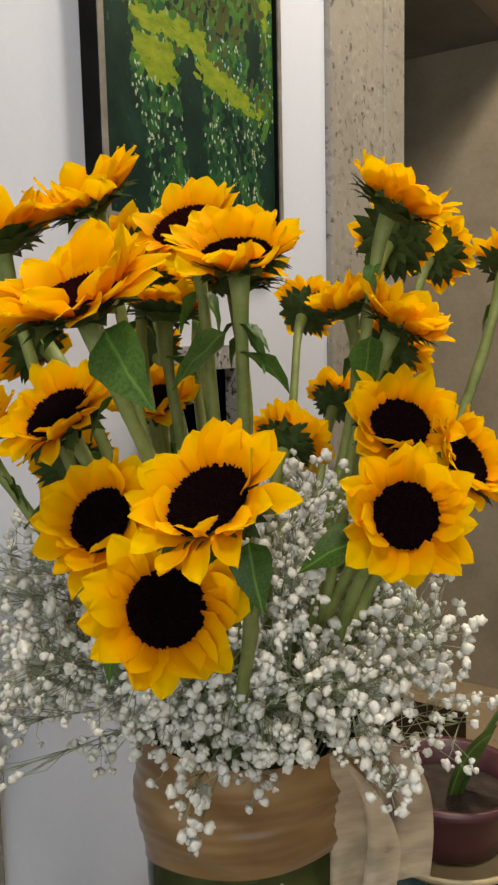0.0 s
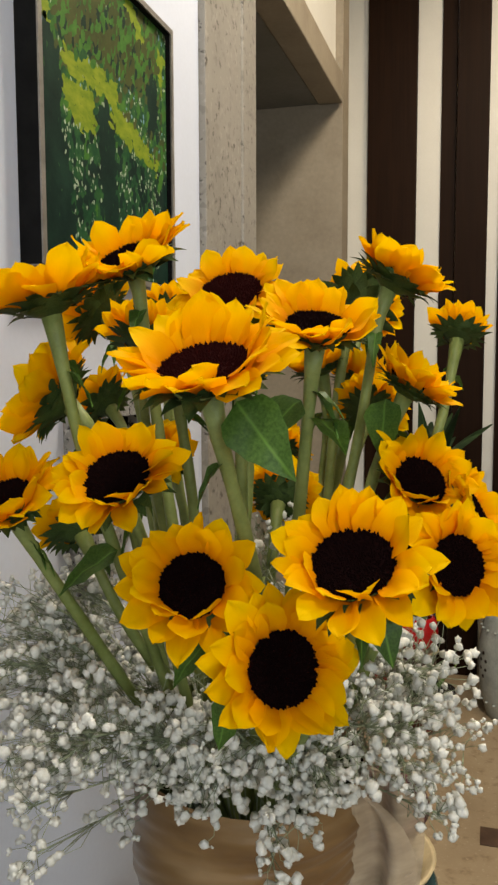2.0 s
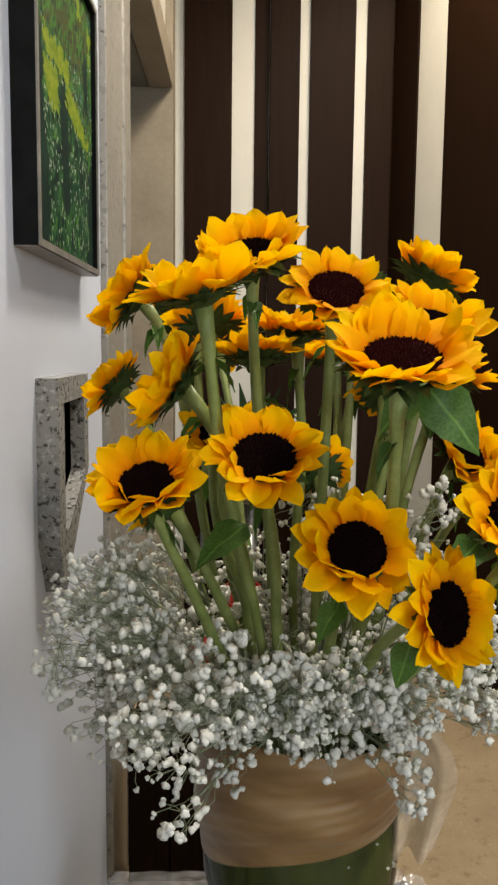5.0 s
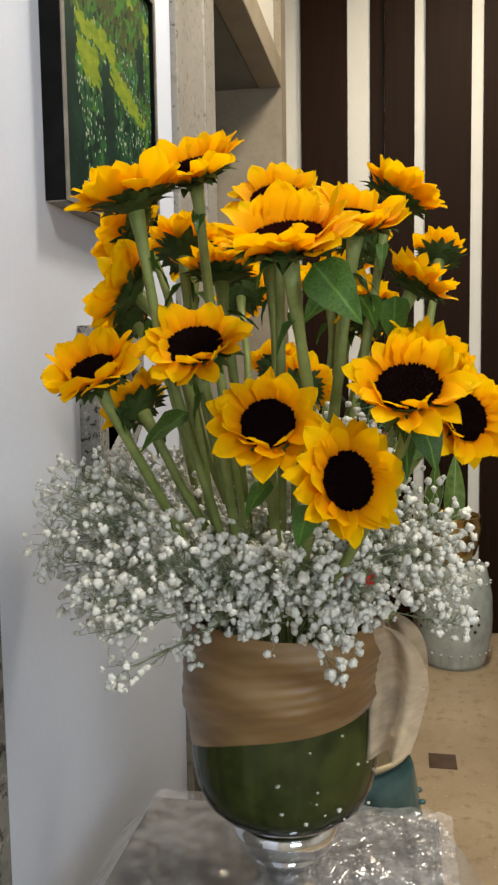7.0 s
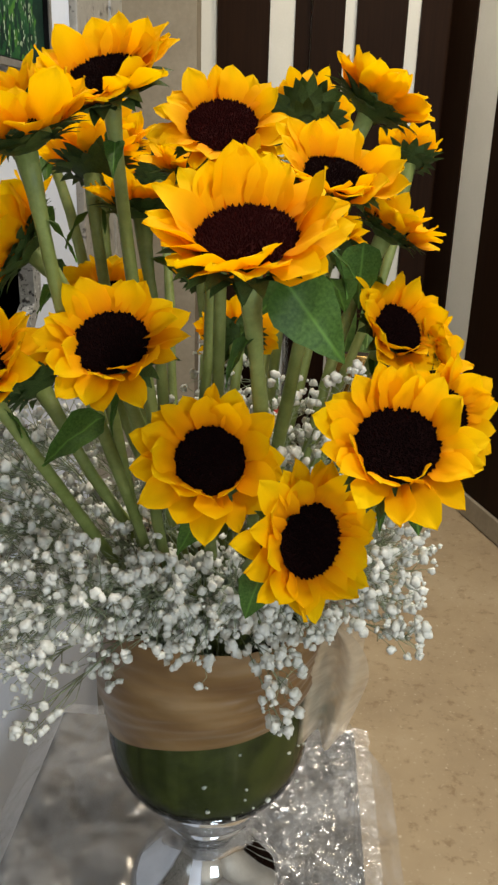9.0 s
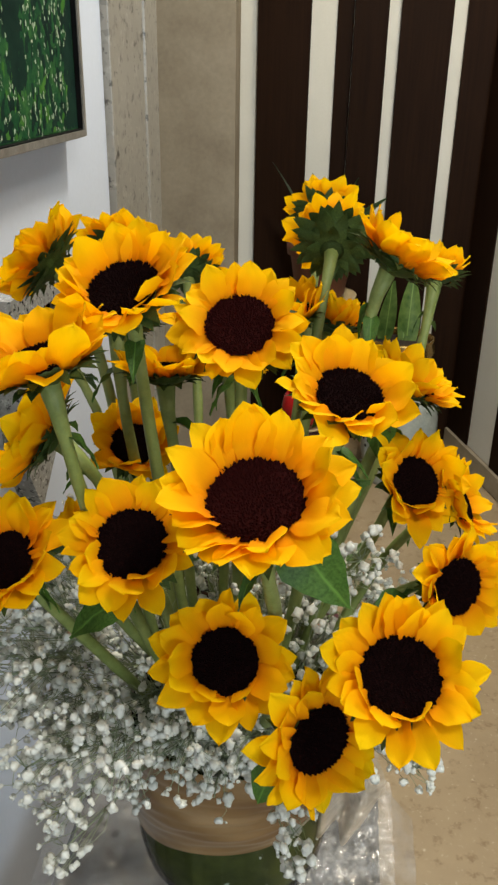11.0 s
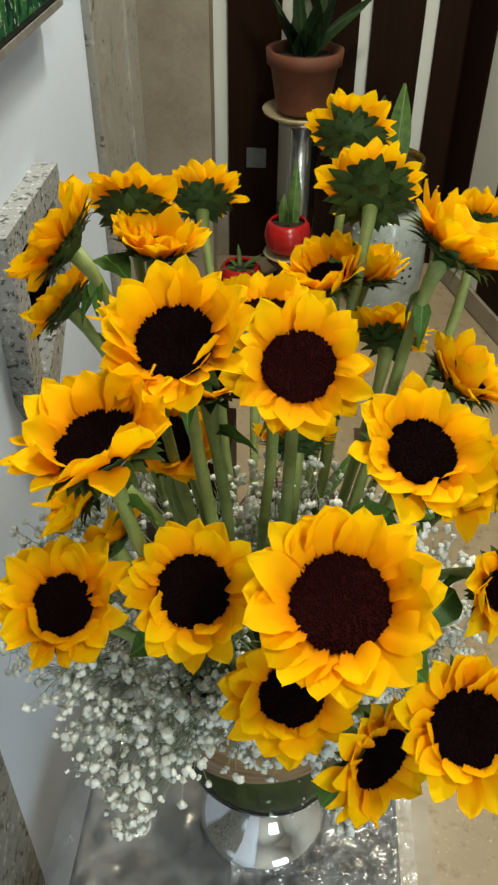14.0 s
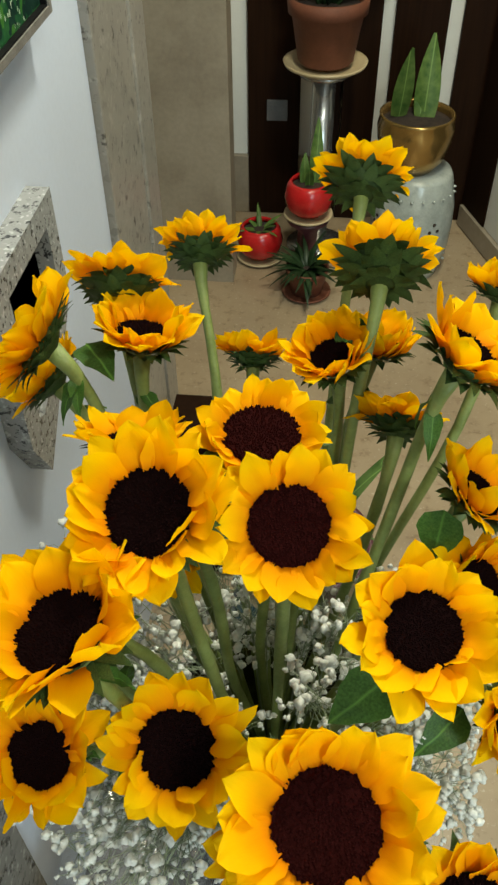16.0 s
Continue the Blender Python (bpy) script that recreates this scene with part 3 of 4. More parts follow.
rib = lambda a, z: (0.0010 * math.sin(a * 17 + 3 * math.sin(a * 3)) + 0.0008 * math.sin(a * 41 + z * 30)) * min(1, max(0, z - 0.15) * 20)
LINE = leaf_material("lining_green", (0.024, 0.031, 0.005), (0.090, 0.102, 0.020), 0.6, 0.05, False)
part_of("leaf_lining", mesh_of("leaf_lining", *lathe([(max(0.0, r - 0.0055), z + 0.0045) for r, z in BOWL[:-1]], 120, rib), LINE), vase, "dark green leaf lining behind the glass")


def sash():
    """Cloth wound round the bowl, its lower hem higher on one side, in soft folds."""
    n, verts, faces = 96, [], []
    rows = [i / 40 for i in range(41)]
    for v in rows:
        for k in range(n):
            a = 2 * math.pi * k / n
            hem = 0.312 + 0.033 * math.cos(a + 0.2) + 0.005 * math.sin(3 * a + 1)
            top = 0.448 + 0.006 * math.sin(2 * a + 0.5)
            z = hem + (top - hem) * v
            fold = 0.0024 * math.sin(v * 11 + 2.6 * math.sin(a + 0.7)) + 0.0009 * math.sin(v * 23 + 3 * math.sin(a * 2 + 1) + 2 * math.sin(a * 5)) + 0.0007 * math.sin(v * 60 - 5 * math.sin(a + 2))
            puff = 0.006 * math.sin(math.pi * v)
            r = 0.1235 + fold * (0.4 + 0.6 * math.sin(math.pi * min(1, v * 1.2))) + puff + 0.004 * v
            r = max(r, 0.1228)
            verts.append((r * math.cos(a), r * math.sin(a), z))
    for i in range(len(rows) - 1):
        for k in range(n):
            k2 = (k + 1) % n
            faces.append((i * n + k, i * n + k2, (i + 1) * n + k2, (i + 1) * n + k))
    return verts, faces


ribbon = thing("organza_sash", (VX, VY, TABLE_Z), "tan organza sash wound round the vase and tied in a bow", "ribbon")
part_of("band", mesh_of("band", *sash(), ORGANZA), ribbon)


def tail(points, widths, flutes, seed):
    """A strip of cloth down a line, gathered at its top."""
    verts, faces, n = [], [], 14
    pts = [Vector(p) for p in points]
    for i, p in enumerate(pts):
        t = i / (len(pts) - 1)
        for k in range(n + 1):
            u = k / n - 0.5
            side = Vector((0.97, -0.22, 0)) * u * widths[i]
            out = Vector((0.22, 0.97, 0)) * (0.006 + 0.012 * t) * math.sin(u * flutes + seed + t * 2)
            verts.append(p + side + out)
    for i in range(len(pts) - 1):
        for k in range(n):
            a = i * (n + 1) + k
            faces.append((a, a + 1, a + n + 2, a + n + 1))
    return verts, faces


part_of("tail", mesh_of("tail", *tail(bezier((0.118, -0.045, 0.445), (0.140, -0.05, 0.440), (0.150, -0.035, 0.37), (0.132, -0.03, 0.270), 14), [0.018 + 0.066 * math.sin(math.pi * min(1, i / 9.5) / 2) - 0.030 * max(0, i - 9) / 5 for i in range(15)], 11, 0.3), SHEER), ribbon)
part_of("tail", mesh_of("tail", *tail(bezier((0.118, 0.02, 0.440), (0.145, 0.03, 0.445), (0.150, 0.04, 0.37), (0.134, 0.05, 0.275), 14), [0.018 + 0.062 * math.sin(math.pi * min(1, i / 9) / 2) for i in range(15)], 9, 1.7), SHEER), ribbon)
part_of("knot", mesh_of("knot", *lathe([(0.0, 0.362), (0.012, 0.366), (0.016, 0.380), (0.012, 0.394), (0.0, 0.398)], 12, lambda a, z: 0.002 * math.sin(3 * a)), ORGANZA), ribbon, "", pose(0.122, 0.02, 0.03))

# ---------------------------------------------------------------- sunflowers
rng, wind = random.Random(7), random.Random(17)


def petal_mesh(k):
    """One ray petal a metre-scaled unit long along x, cupped across, with a pointed tip."""
    r = random.Random(100 + k)
    nl, nw = 10, 6
    curl, cup, twist, tip = r.uniform(-0.34, 0.26), r.uniform(0.10, 0.55), r.uniform(-0.45, 0.45), r.uniform(0.2, 0.6)
    wave = r.uniform(0, 6)
    width = r.uniform(0.25, 0.35)
    widest, blunt, lean = r.uniform(0.40, 0.55), r.uniform(1.7, 2.5), r.uniform(-0.09, 0.09)
    verts, faces = [], []
    for i in range(nl + 1):
        s = i / nl
        grow = 0.60 + 0.40 * math.sin(math.pi / 2 * min(1, s / widest))
        w = width * grow * max(0.0, 1 - max(0, (s - widest) / (1 - widest)) ** blunt) ** 0.76 + 0.003
        for j in range(nw + 1):
            v = j / nw * 2 - 1
            x = s - 0.04 * abs(v) * s * tip
            y = v * w * (1 + 0.05 * math.sin(s * 17 + wave * v)) + 0.03 * math.sin(s * 4 + wave) + lean * s * s
            z = curl * s * s + cup * w * (v * v - 0.3) + twist * v * w * s + 0.022 * math.sin(v * 5 + wave) * s + 0.035 * math.sin(9 * s + wave) * v - 0.022 * math.cos(v * 6.3) * (1 - 0.5 * s)
            verts.append((x, y, z))
    for i in range(nl):
        for j in range(nw):
            a = i * (nw + 1) + j
            faces.append((a, a + 1, a + nw + 2, a + nw + 1))
    return mesh_of("petal", verts, faces, PETAL)


def sepal_mesh(k):
    r = random.Random(200 + k)
    nl, nw = 5, 2
    curl = r.uniform(-0.55, 0.20)
    verts, faces = [], []
    for i in range(nl + 1):
        s = i / nl
        w = 0.36 * (1 - s) ** 1.05 * (0.8 + 0.9 * s)
        for j in range(nw + 1):
            v = j / nw * 2 - 1
            verts.append((s, v * w, curl * s * s + 0.25 * w * v * v + (0.0 if j == 1 else 0.02)))
    for i in range(nl):
        for j in range(nw):
            a = i * (nw + 1) + j
            faces.append((a, a + 1, a + nw + 2, a + nw + 1))
    return mesh_of("sepal", verts, faces, SEPAL)


def disc_mesh(k, mat):
    """Florets in a spiral on a shallow dome, unit radius; the outer ones stand up as a fringe."""
    r = random.Random(300 + k)
    verts, faces = lathe([(0.97, -0.04), (1.0, 0.03), (0.92, 0.08), (0.7, 0.10), (0.4, 0.09), (0.15, 0.07), (0.0, 0.065)], 28)
    n = 820
    for i in range(n):
        rad = min(1.0, math.sqrt((i + 0.5) / n) + r.uniform(-0.025, 0.025))
        a = i * 2.39996 + r.uniform(-0.12, 0.12)
        x, y = rad * math.cos(a), rad * math.sin(a)
        z = 0.07 + 0.04 * math.sin(rad * 2.6) - (0.04 if rad > 0.95 else 0)
        size = 0.034 + 0.014 * rad
        hgt = (0.03 + 0.012 * max(0, rad - 0.72) / 0.28) * r.uniform(0.6, 1.3) + 0.012
        lean = 0.02 * rad + (0.02 if rad > 0.93 else 0)
        b = len(verts)
        for q in range(4):
            t = a + q * math.pi / 2
            verts.append((x + size * math.cos(t), y + size * math.sin(t), z - 0.02))
        verts.append((x + lean * math.cos(a), y + lean * math.sin(a), z + hgt))
        for q in range(4):
            faces.append((b + q, b + (q + 1) % 4, b + 4))
    return mesh_of("disc", verts, faces, mat, False)


def leaf_mesh(k):
    """A heart-shaped leaf of unit length along x, folded along its midrib."""
    r = random.Random(400 + k)
    nl, nw = 9, 6
    verts, faces = [], []
    droop, fold = r.uniform(0.15, 0.45), r.uniform(0.10, 0.3)
    for i in range(nl + 1):
        s = i / nl
        w = 0.36 * math.sin(math.pi * s ** 0.62) ** 0.85 * (1 - 0.25 * s) if 0 < s < 1 else 0.004
        for j in range(nw + 1):
            v = j / nw * 2 - 1
            verts.append((s, v * w * (1 + 0.03 * math.sin(s * 25)), -droop * s * s + fold * abs(v) * w + 0.02 * math.sin(s * 14 + v * 3)))
    for i in range(nl):
        for j in range(nw):
            a = i * (nw + 1) + j
            faces.append((a, a + 1, a + nw + 2, a + nw + 1))
    return mesh_of("leaf", verts, faces, LEAF)


PETALS = [petal_mesh(k) for k in range(18)]
SEPALS = [sepal_mesh(k) for k in range(5)]
DISCS = [disc_mesh(0, DISC), disc_mesh(1, DISC), disc_mesh(2, DISC_HEART)]
LEAVES = [leaf_mesh(k) for k in range(4)]
CUP = mesh_of("receptacle", *lathe([(0.0, -0.78), (0.22, -0.76), (0.5, -0.64), (0.82, -0.42), (1.0, -0.16), (1.03, 0.0), (0.98, 0.03)], 22), SEPAL)


def head_frame(at, normal):
    z = Vector(normal).normalized()
    up = Vector((0, 0, 1)) if abs(z.z) < 0.93 else Vector((0, 1, 0))
    y = (up - z * up.dot(z)).normalized()
    x = y.cross(z)
    m = Matrix((x, y, z)).transposed().to_4x4()
    return Matrix.Translation(at) @ m


def aim(at, towards, roll_up=(0, 0, 1)):
    """A pose whose x axis points along a way, with its z axis as near as can be to roll_up."""
    x = Vector(towards).normalized()
    up = Vector(roll_up)
    z = (up - x * up.dot(x))
    z = z.normalized() if z.length > 1e-3 else x.orthogonal().normalized()
    y = z.cross(x)
    return Matrix.Translation(at) @ Matrix((x, y, z)).transposed().to_4x4()


def sunflower(at, normal, radius, core, label, lift=20, folds=(), closed=0.0, heart=False, leaves=(), count=14, root=None, bow=0.08):
    """A cut sunflower: at is the middle of its face; folds are the bearings in the face at which a petal bends over the disc."""
    base = thing("sunflower", at, label, "sunflower", "sunflowers in the vase")
    if label == AWAY:
        core, lift = core * 0.92, lift * 0.8
    back = Matrix.Translation(-Vector(at))
    f = back @ head_frame(at, normal)
    part_of("disc", DISCS[2 if heart else rng.randrange(2)], base, "dark brown seed disc", f @ pose(0, 0, 0.0, 0, 0, rng.uniform(0, 360)) @ Matrix.Diagonal((core, core, core, 1)))
    part_of("receptacle", CUP, base, "", f @ Matrix.Diagonal((core * 0.96, core * 0.96, core * (1.12 if label == AWAY else 0.84), 1)))
    length = (radius - core * 0.86)
    for ring in range(2):
        for k in range(count):
            a = 360 / count * (k + 0.5 * ring) + rng.uniform(-7, 7)
            raised = lift + 12 + (4 if ring == 0 else -4) + rng.uniform(-17, 15) + closed * rng.uniform(15, 45)
            long = length * 0.99 * rng.uniform(0.80, 1.10) * (0.97 if ring == 0 else 1.03)
            for bearing in folds:
                if abs((a - bearing + 180) % 360 - 180) < 360 / count * 0.62 and ring == 0:
                    raised, long = rng.uniform(58, 72), long * 0.60
            m = f @ pose(0, 0, -0.002 - 0.003 * ring, 0, 0, a) @ pose(core * 0.88, 0, 0, rng.uniform(-26, 26), -raised, 0) @ Matrix.Diagonal((long, length * rng.uniform(1.0, 1.3), long, 1))
            part_of("petal", rng.choice(PETALS), base, "", m)
    away = label == AWAY
    for ring in range(4 if away else 3):
        for k in range(13):
            a = 360 / 13 * (k + 0.5 * ring) + rng.uniform(-6, 6)
            out, low, tilt, size = ((0.96, 0.20, 12, 0.62), (0.92, 0.42, 34, 0.60), (0.72, 0.66, 30, 0.58), (0.42, 0.82, 14, 0.52))[ring] if away else ((1.00, 0.22, lift - 3, 0.70), (0.95, 0.34, lift + 2, 0.66), (0.78, 0.47, 24, 0.62))[ring]
            m = f @ pose(0, 0, -core * low, 0, 0, a) @ pose(core * out, 0, 0, 0, -tilt + rng.uniform(-9, 9), 0) @ Matrix.Diagonal((core * size * rng.uniform(0.75, 1.2), core * (0.78 if ring == 0 else 0.88), core * 0.6, 1))
            part_of("sepal", rng.choice(SEPALS), base, "", m)
    n = Vector(normal).normalized()
    c = Vector(at)
    start = c - n * core * 0.55
    ax = Vector((VX, VY, 0))
    flat = Vector((c.x - VX, c.y - VY, 0))
    if root is None:
        root = ax + flat * 0.28 + Vector((0, 0, 1.0))
    root = Vector(root)
    way = (root - start)
    bottom = Vector((VX - flat.x * 0.16, VY - flat.y * 0.16, 0.80))
    pull = start - n * bow - Vector((0, 0, 0.02))
    line = bezier(start, pull, root + (root - bottom).normalized() * way.length * 0.35, root, 12)
    line += [root.lerp(bottom, t) for t in (0.33, 0.66, 1.0)]
    node = wind.randrange(3, 8)
    sway = Vector((wind.uniform(-1, 1), wind.uniform(-1, 1), 0)) * 0.009
    line = [p + sway * math.sin(math.pi * min(1, i / 12)) * math.sin(i * 0.5) for i, p in enumerate(line)]
    rad = [0.0092, 0.0070] + [(0.0059 - 0.0010 * min(1, abs(i - 5) / 6)) * (1.12 if i == node else 1) for i in range(2, len(line))]
    v, fc = tube([p - c for p in line], rad, 9)
    part_of("stem", mesh_of("stem", v, fc, STEM), base, "pale green hairy stem")
    if label != AWAY:
        for k in range(2):
            a = wind.uniform(0, 2 * math.pi)
            p = line[1].lerp(line[2], wind.uniform(0.1, 0.7)) - c
            size = wind.uniform(0.028, 0.046)
            part_of("bract", wind.choice(LEAVES), base, "dark green bract under the head", aim(p, (math.cos(a), math.sin(a), wind.uniform(-0.9, 0.1)), (0, 0, 1)) @ Matrix.Diagonal((size, size * 0.62, size * 1.5, 1)))
    for where, towards, size, up in leaves:
        p = Vector(where) - c
        part_of("leaf", rng.choice(LEAVES), base, "dark green heart-shaped leaf", aim(p, towards, up) @ Matrix.Diagonal((size, size, size, 1)))
    return base


FRONT = "open yellow sunflower with a dark disc, its face turned out"
UPW = "open yellow sunflower facing up, on a green stem"
AWAY = "yellow sunflower turned away, showing green sepals"
SIDE = "yellow sunflower leaning sideways over dark green sepals"

sunflower((-0.344, 0.551, 1.263), (0.07, -0.80, 0.50), 0.060, 0.0265, FRONT, 14, (250, 300), leaves=(((-0.35, 0.60, 1.20), (-0.5, -0.4, -0.5), 0.045, (0, -0.3, 1)),))
sunflower((-0.266, 0.532, 1.211), (0.62, -0.76, 0.24), 0.062, 0.0280, FRONT, 10, (), leaves=(((-0.30, 0.52, 1.19), (-0.35, -0.25, -0.9), 0.042, (-0.3, -1, 0.3)),))
sunflower((-0.426, 0.590, 1.340), (-0.02, -0.60, 0.72), 0.062, 0.0295, FRONT, 18, (300, 215), leaves=(((-0.44, 0.62, 1.27), (-0.75, -0.35, -0.4), 0.065, (0, -0.4, 1)),))
sunflower((-0.212, 0.511, 1.298), (-0.04, -0.66, 0.74), 0.061, 0.0290, FRONT, 22, (200, 265, 300), leaves=(((-0.20, 0.54, 1.265), (0.35, -0.4, -0.75), 0.045, (0.3, -1, 0.4)),))
sunflower((-0.318, 0.510, 1.433), (-0.04, -0.46, 0.88), 0.071, 0.0325, "large open yellow sunflower with a broad dark disc", 24, (), heart=True, count=15, leaves=(((-0.295, 0.512, 1.408), (0.62, -0.25, -0.72), 0.068, (-0.1, -0.9, 0.35)),), root=(-0.335, 0.765, 1.0), bow=0.16)
sunflower((-0.534, 0.587, 1.316), (-0.12, -0.55, 0.72), 0.060, 0.0260, FRONT, 18, (290, 240))
sunflower((-0.352, 0.679, 1.499), (0.04, -0.66, 0.74), 0.058, 0.0280, UPW, 16, (), heart=True)
sunflower((-0.441, 0.655, 1.531), (-0.16, -0.50, 0.80), 0.064, 0.0290, UPW, 26, (320, 345), bow=0.03)
sunflower((-0.487, 0.587, 1.493), (-0.25, -0.10, 0.95), 0.066, 0.0295, UPW, 27, (300, 330), closed=0.10)
sunflower((-0.261, 0.626, 1.466), (0.20, -0.38, 0.90), 0.061, 0.0265, UPW, 28, (230, 300), count=12, leaves=(((-0.275, 0.628, 1.405), (-0.55, -0.35, -0.45), 0.062, (0.1, -0.5, 0.8)), ((-0.262, 0.632, 1.390), (0.30, 0.75, -0.30), 0.055, (0, 0, 1))))
sunflower((-0.188, 0.769, 1.322), (0.50, -0.60, 0.62), 0.060, 0.0265, FRONT, 18, (270, 240))
sunflower((-0.149, 0.687, 1.260), (0.55, -0.78, 0.28), 0.060, 0.0265, FRONT, 12, (200,), leaves=(((-0.19, 0.70, 1.235), (-0.45, -0.55, -0.15), 0.06, (0.3, -0.5, 0.8)),))
sunflower((-0.381, 0.800, 1.465), (0.02, -0.05, 1.0), 0.060, 0.0320, UPW, 22, (), heart=True)
sunflower((-0.430, 0.747, 1.433), (-0.05, 0.20, 0.95), 0.054, 0.0260, SIDE, 30, ())
sunflower((-0.286, 0.992, 1.512), (0.02, 0.90, 0.34), 0.058, 0.0350, AWAY, 34, (), leaves=(((-0.30, 0.975, 1.46), (-0.4, -0.5, -0.4), 0.05, (0, 0, 1)),))
sunflower((-0.302, 1.161, 1.510), (0.05, 0.88, 0.40), 0.058, 0.0330, AWAY, 30, ())
sunflower((-0.221, 0.840, 1.527), (0.50, 0.10, 0.82), 0.064, 0.0290, SIDE, 26, (120, 300), closed=0.25)
sunflower((-0.200, 0.798, 1.415), (0.50, 0.10, 0.84), 0.058, 0.0250, SIDE, 28, (90, 250), closed=0.3, leaves=(((-0.225, 0.79, 1.40), (-0.1, -0.35, -0.8), 0.06, (-0.3, -1, 0.2)),))
sunflower((-0.516, 0.651, 1.405), (-0.78, -0.10, 0.45), 0.064, 0.0270, SIDE, 24, ())
sunflower((-0.472, 0.780, 1.338), (0.20, -0.50, 0.84), 0.054, 0.0240, FRONT, 24, (300,))
sunflower((-0.483, 0.785, 1.465), (-0.05, 0.50, 0.85), 0.056, 0.0260, SIDE, 30, ())
sunflower((-0.164, 1.013, 1.475), (0.15, 0.50, 0.80), 0.050, 0.0230, "half-open yellow sunflower bud over green sepals", 40, (), closed=0.5)
sunflower((-0.478, 1.125, 1.440), (-0.06, 0.84, 0.52), 0.056, 0.0290, AWAY, 36, ())
sunflower((-0.530, 0.970, 1.494), (-0.10, 0.82, 0.55), 0.056, 0.0310, AWAY, 32, ())
sunflower((-0.497, 0.906, 1.480), (0.14, 0.20, 0.96), 0.060, 0.0260, UPW, 36, (), closed=0.25)
sunflower((-0.580, 0.862, 1.502), (-0.80, 0.05, 0.55), 0.067, 0.0290, SIDE, 22, (), leaves=(((-0.55, 0.90, 1.47), (0.4, -0.5, 0.1), 0.055, (0, 0, 1)),))
sunflower((-0.613, 0.945, 1.388), (-0.62, 0.20, 0.45), 0.056, 0.0260, SIDE, 24, ())
sunflower((-0.282, 0.995, 1.415), (0.20, 0.30, 0.88), 0.058, 0.0250, UPW, 36, (), closed=0.3)
sunflower((-0.326, 0.945, 1.435), (-0.30, -0.10, 0.90), 0.058, 0.0240, "half-open yellow sunflower facing up among the stems", 34, (), closed=0.4)
sunflower((-0.258, 0.916, 1.385), (0.10, 0.78, 0.50), 0.050, 0.0250, AWAY, 28, ())
sunflower((-0.416, 1.096, 1.316), (0.0, 0.75, 0.62), 0.054, 0.0260, AWAY, 30, ())
sunflower((-0.525, 0.700, 1.275), (-0.55, 0.25, 0.55), 0.052, 0.0250, SIDE, 24, ())
sunflower((-0.138, 0.800, 1.290), (0.75, -0.10, 0.45), 0.056, 0.0260, SIDE, 24, ())
sunflower((-0.350, 0.850, 1.290), (-0.10, 0.75, 0.45), 0.052, 0.0250, AWAY, 24, ())

# ---------------------------------------------------------------- baby's breath


def ico():
    bm = bmesh.new()
    bmesh.ops.create_icosphere(bm, subdivisions=2, radius=1)
    v = np.array([p.co[:] for p in bm.verts])
    f = np.array([[q.index for q in t.verts] for t in bm.faces])
    bm.free()
    return v, f


ICO_V, ICO_F = ico()
BLOSSOMS = []
for k in range(8):
    rr = np.random.RandomState(k)
    d = np.array([noise.noise(Vector(v) * 1.9 + Vector((k * 7.0, 0, 0))) + 0.35 * noise.noise(Vector(v) * 5.0 + Vector((k * 7.0, 3, 0))) for v in ICO_V])
    BLOSSOMS.append(ICO_V * (1 + 0.55 * d)[:, None] * np.array([1, 1, rr.uniform(0.6, 0.9)]))


def sprig(tip, spread, count, seed, big=1.0):
    """A branching spray that starts in the vase's mouth; tip is the middle of its cloud of blossoms."""
    r = np.random.RandomState(seed)
    tip = Vector(tip)
    flat = Vector((tip.x - VX, tip.y - VY, 0))
    root = Vector((VX, VY, 0.985)) + flat.normalized() * min(0.085, flat.length * 0.5) if flat.length > 1e-3 else Vector((VX, VY, 0.985))
    low = Vector((VX + flat.x * 0.1, VY + flat.y * 0.1, 0.86))
    base = thing("gypsophila_sprig", root, "white baby's breath sprig on thin green twigs", "baby's breath", "baby's breath sprigs")
    main = [low] + bezier(root, root + Vector((flat.x * 0.1, flat.y * 0.1, 0.06)), tip - flat * 0.35 - Vector((0, 0, 0.005)), tip, 6)
    tv, tf = tube([p - root for p in main], [0.0008] * len(main), 4)
    tv, tf = [tuple(v) for v in tv], list(tf)
    bv, bf, at = [], [], 0
    joints = [main[-3], main[-2], main[-1]]
    for k in range(count):
        twin = k % 2 == 1
        if twin:
            p = p + Vector(r.normal(size=3)).normalized() * size * 1.5
        else:
            d = r.normal(size=3)
            d = d / np.linalg.norm(d) * r.uniform(0.25, 1.0) ** 0.6
            p = tip + Vector((d[0] * spread[0], d[1] * spread[1], d[2] * spread[2]))
        size = r.choice([0.0019, 0.0032, 0.0044, 0.0055], p=[0.32, 0.28, 0.28, 0.12]) * r.uniform(0.85, 1.15) * big
        rot = np.array(Euler(r.uniform(0, 6.28, 3)).to_matrix())
        verts = BLOSSOMS[r.randint(8)] @ rot.T * size + np.array(p - root)
        bv.append(verts)
        bf.append(ICO_F + at)
        at += len(ICO_V)
        if twin:
            continue
        j = joints[r.randint(3)].lerp(tip, r.uniform(0, 0.5))
        mid = j.lerp(p, 0.6) + Vector(r.normal(size=3) * 0.005)
        v2, f2 = tube([j - root, mid - root, p - root], [0.0005, 0.0004, 0.00035], 3)
        off = len(tv)
        tv += [tuple(v) for v in v2]
        tf += [tuple(i + off for i in f) for f in f2]
    tagged(part_of("twig", mesh_of("twig", tv, tf, TWIG), base), "thin green twigs", "", "", "stuff")
    tagged(part_of("blossom", mesh_of("blossom", np.concatenate(bv).tolist(), np.concatenate(bf).tolist(), BLOOM), base), "crumpled white blossoms", "", "", "stuff")


gr = random.Random(21)
sprig_no = 0
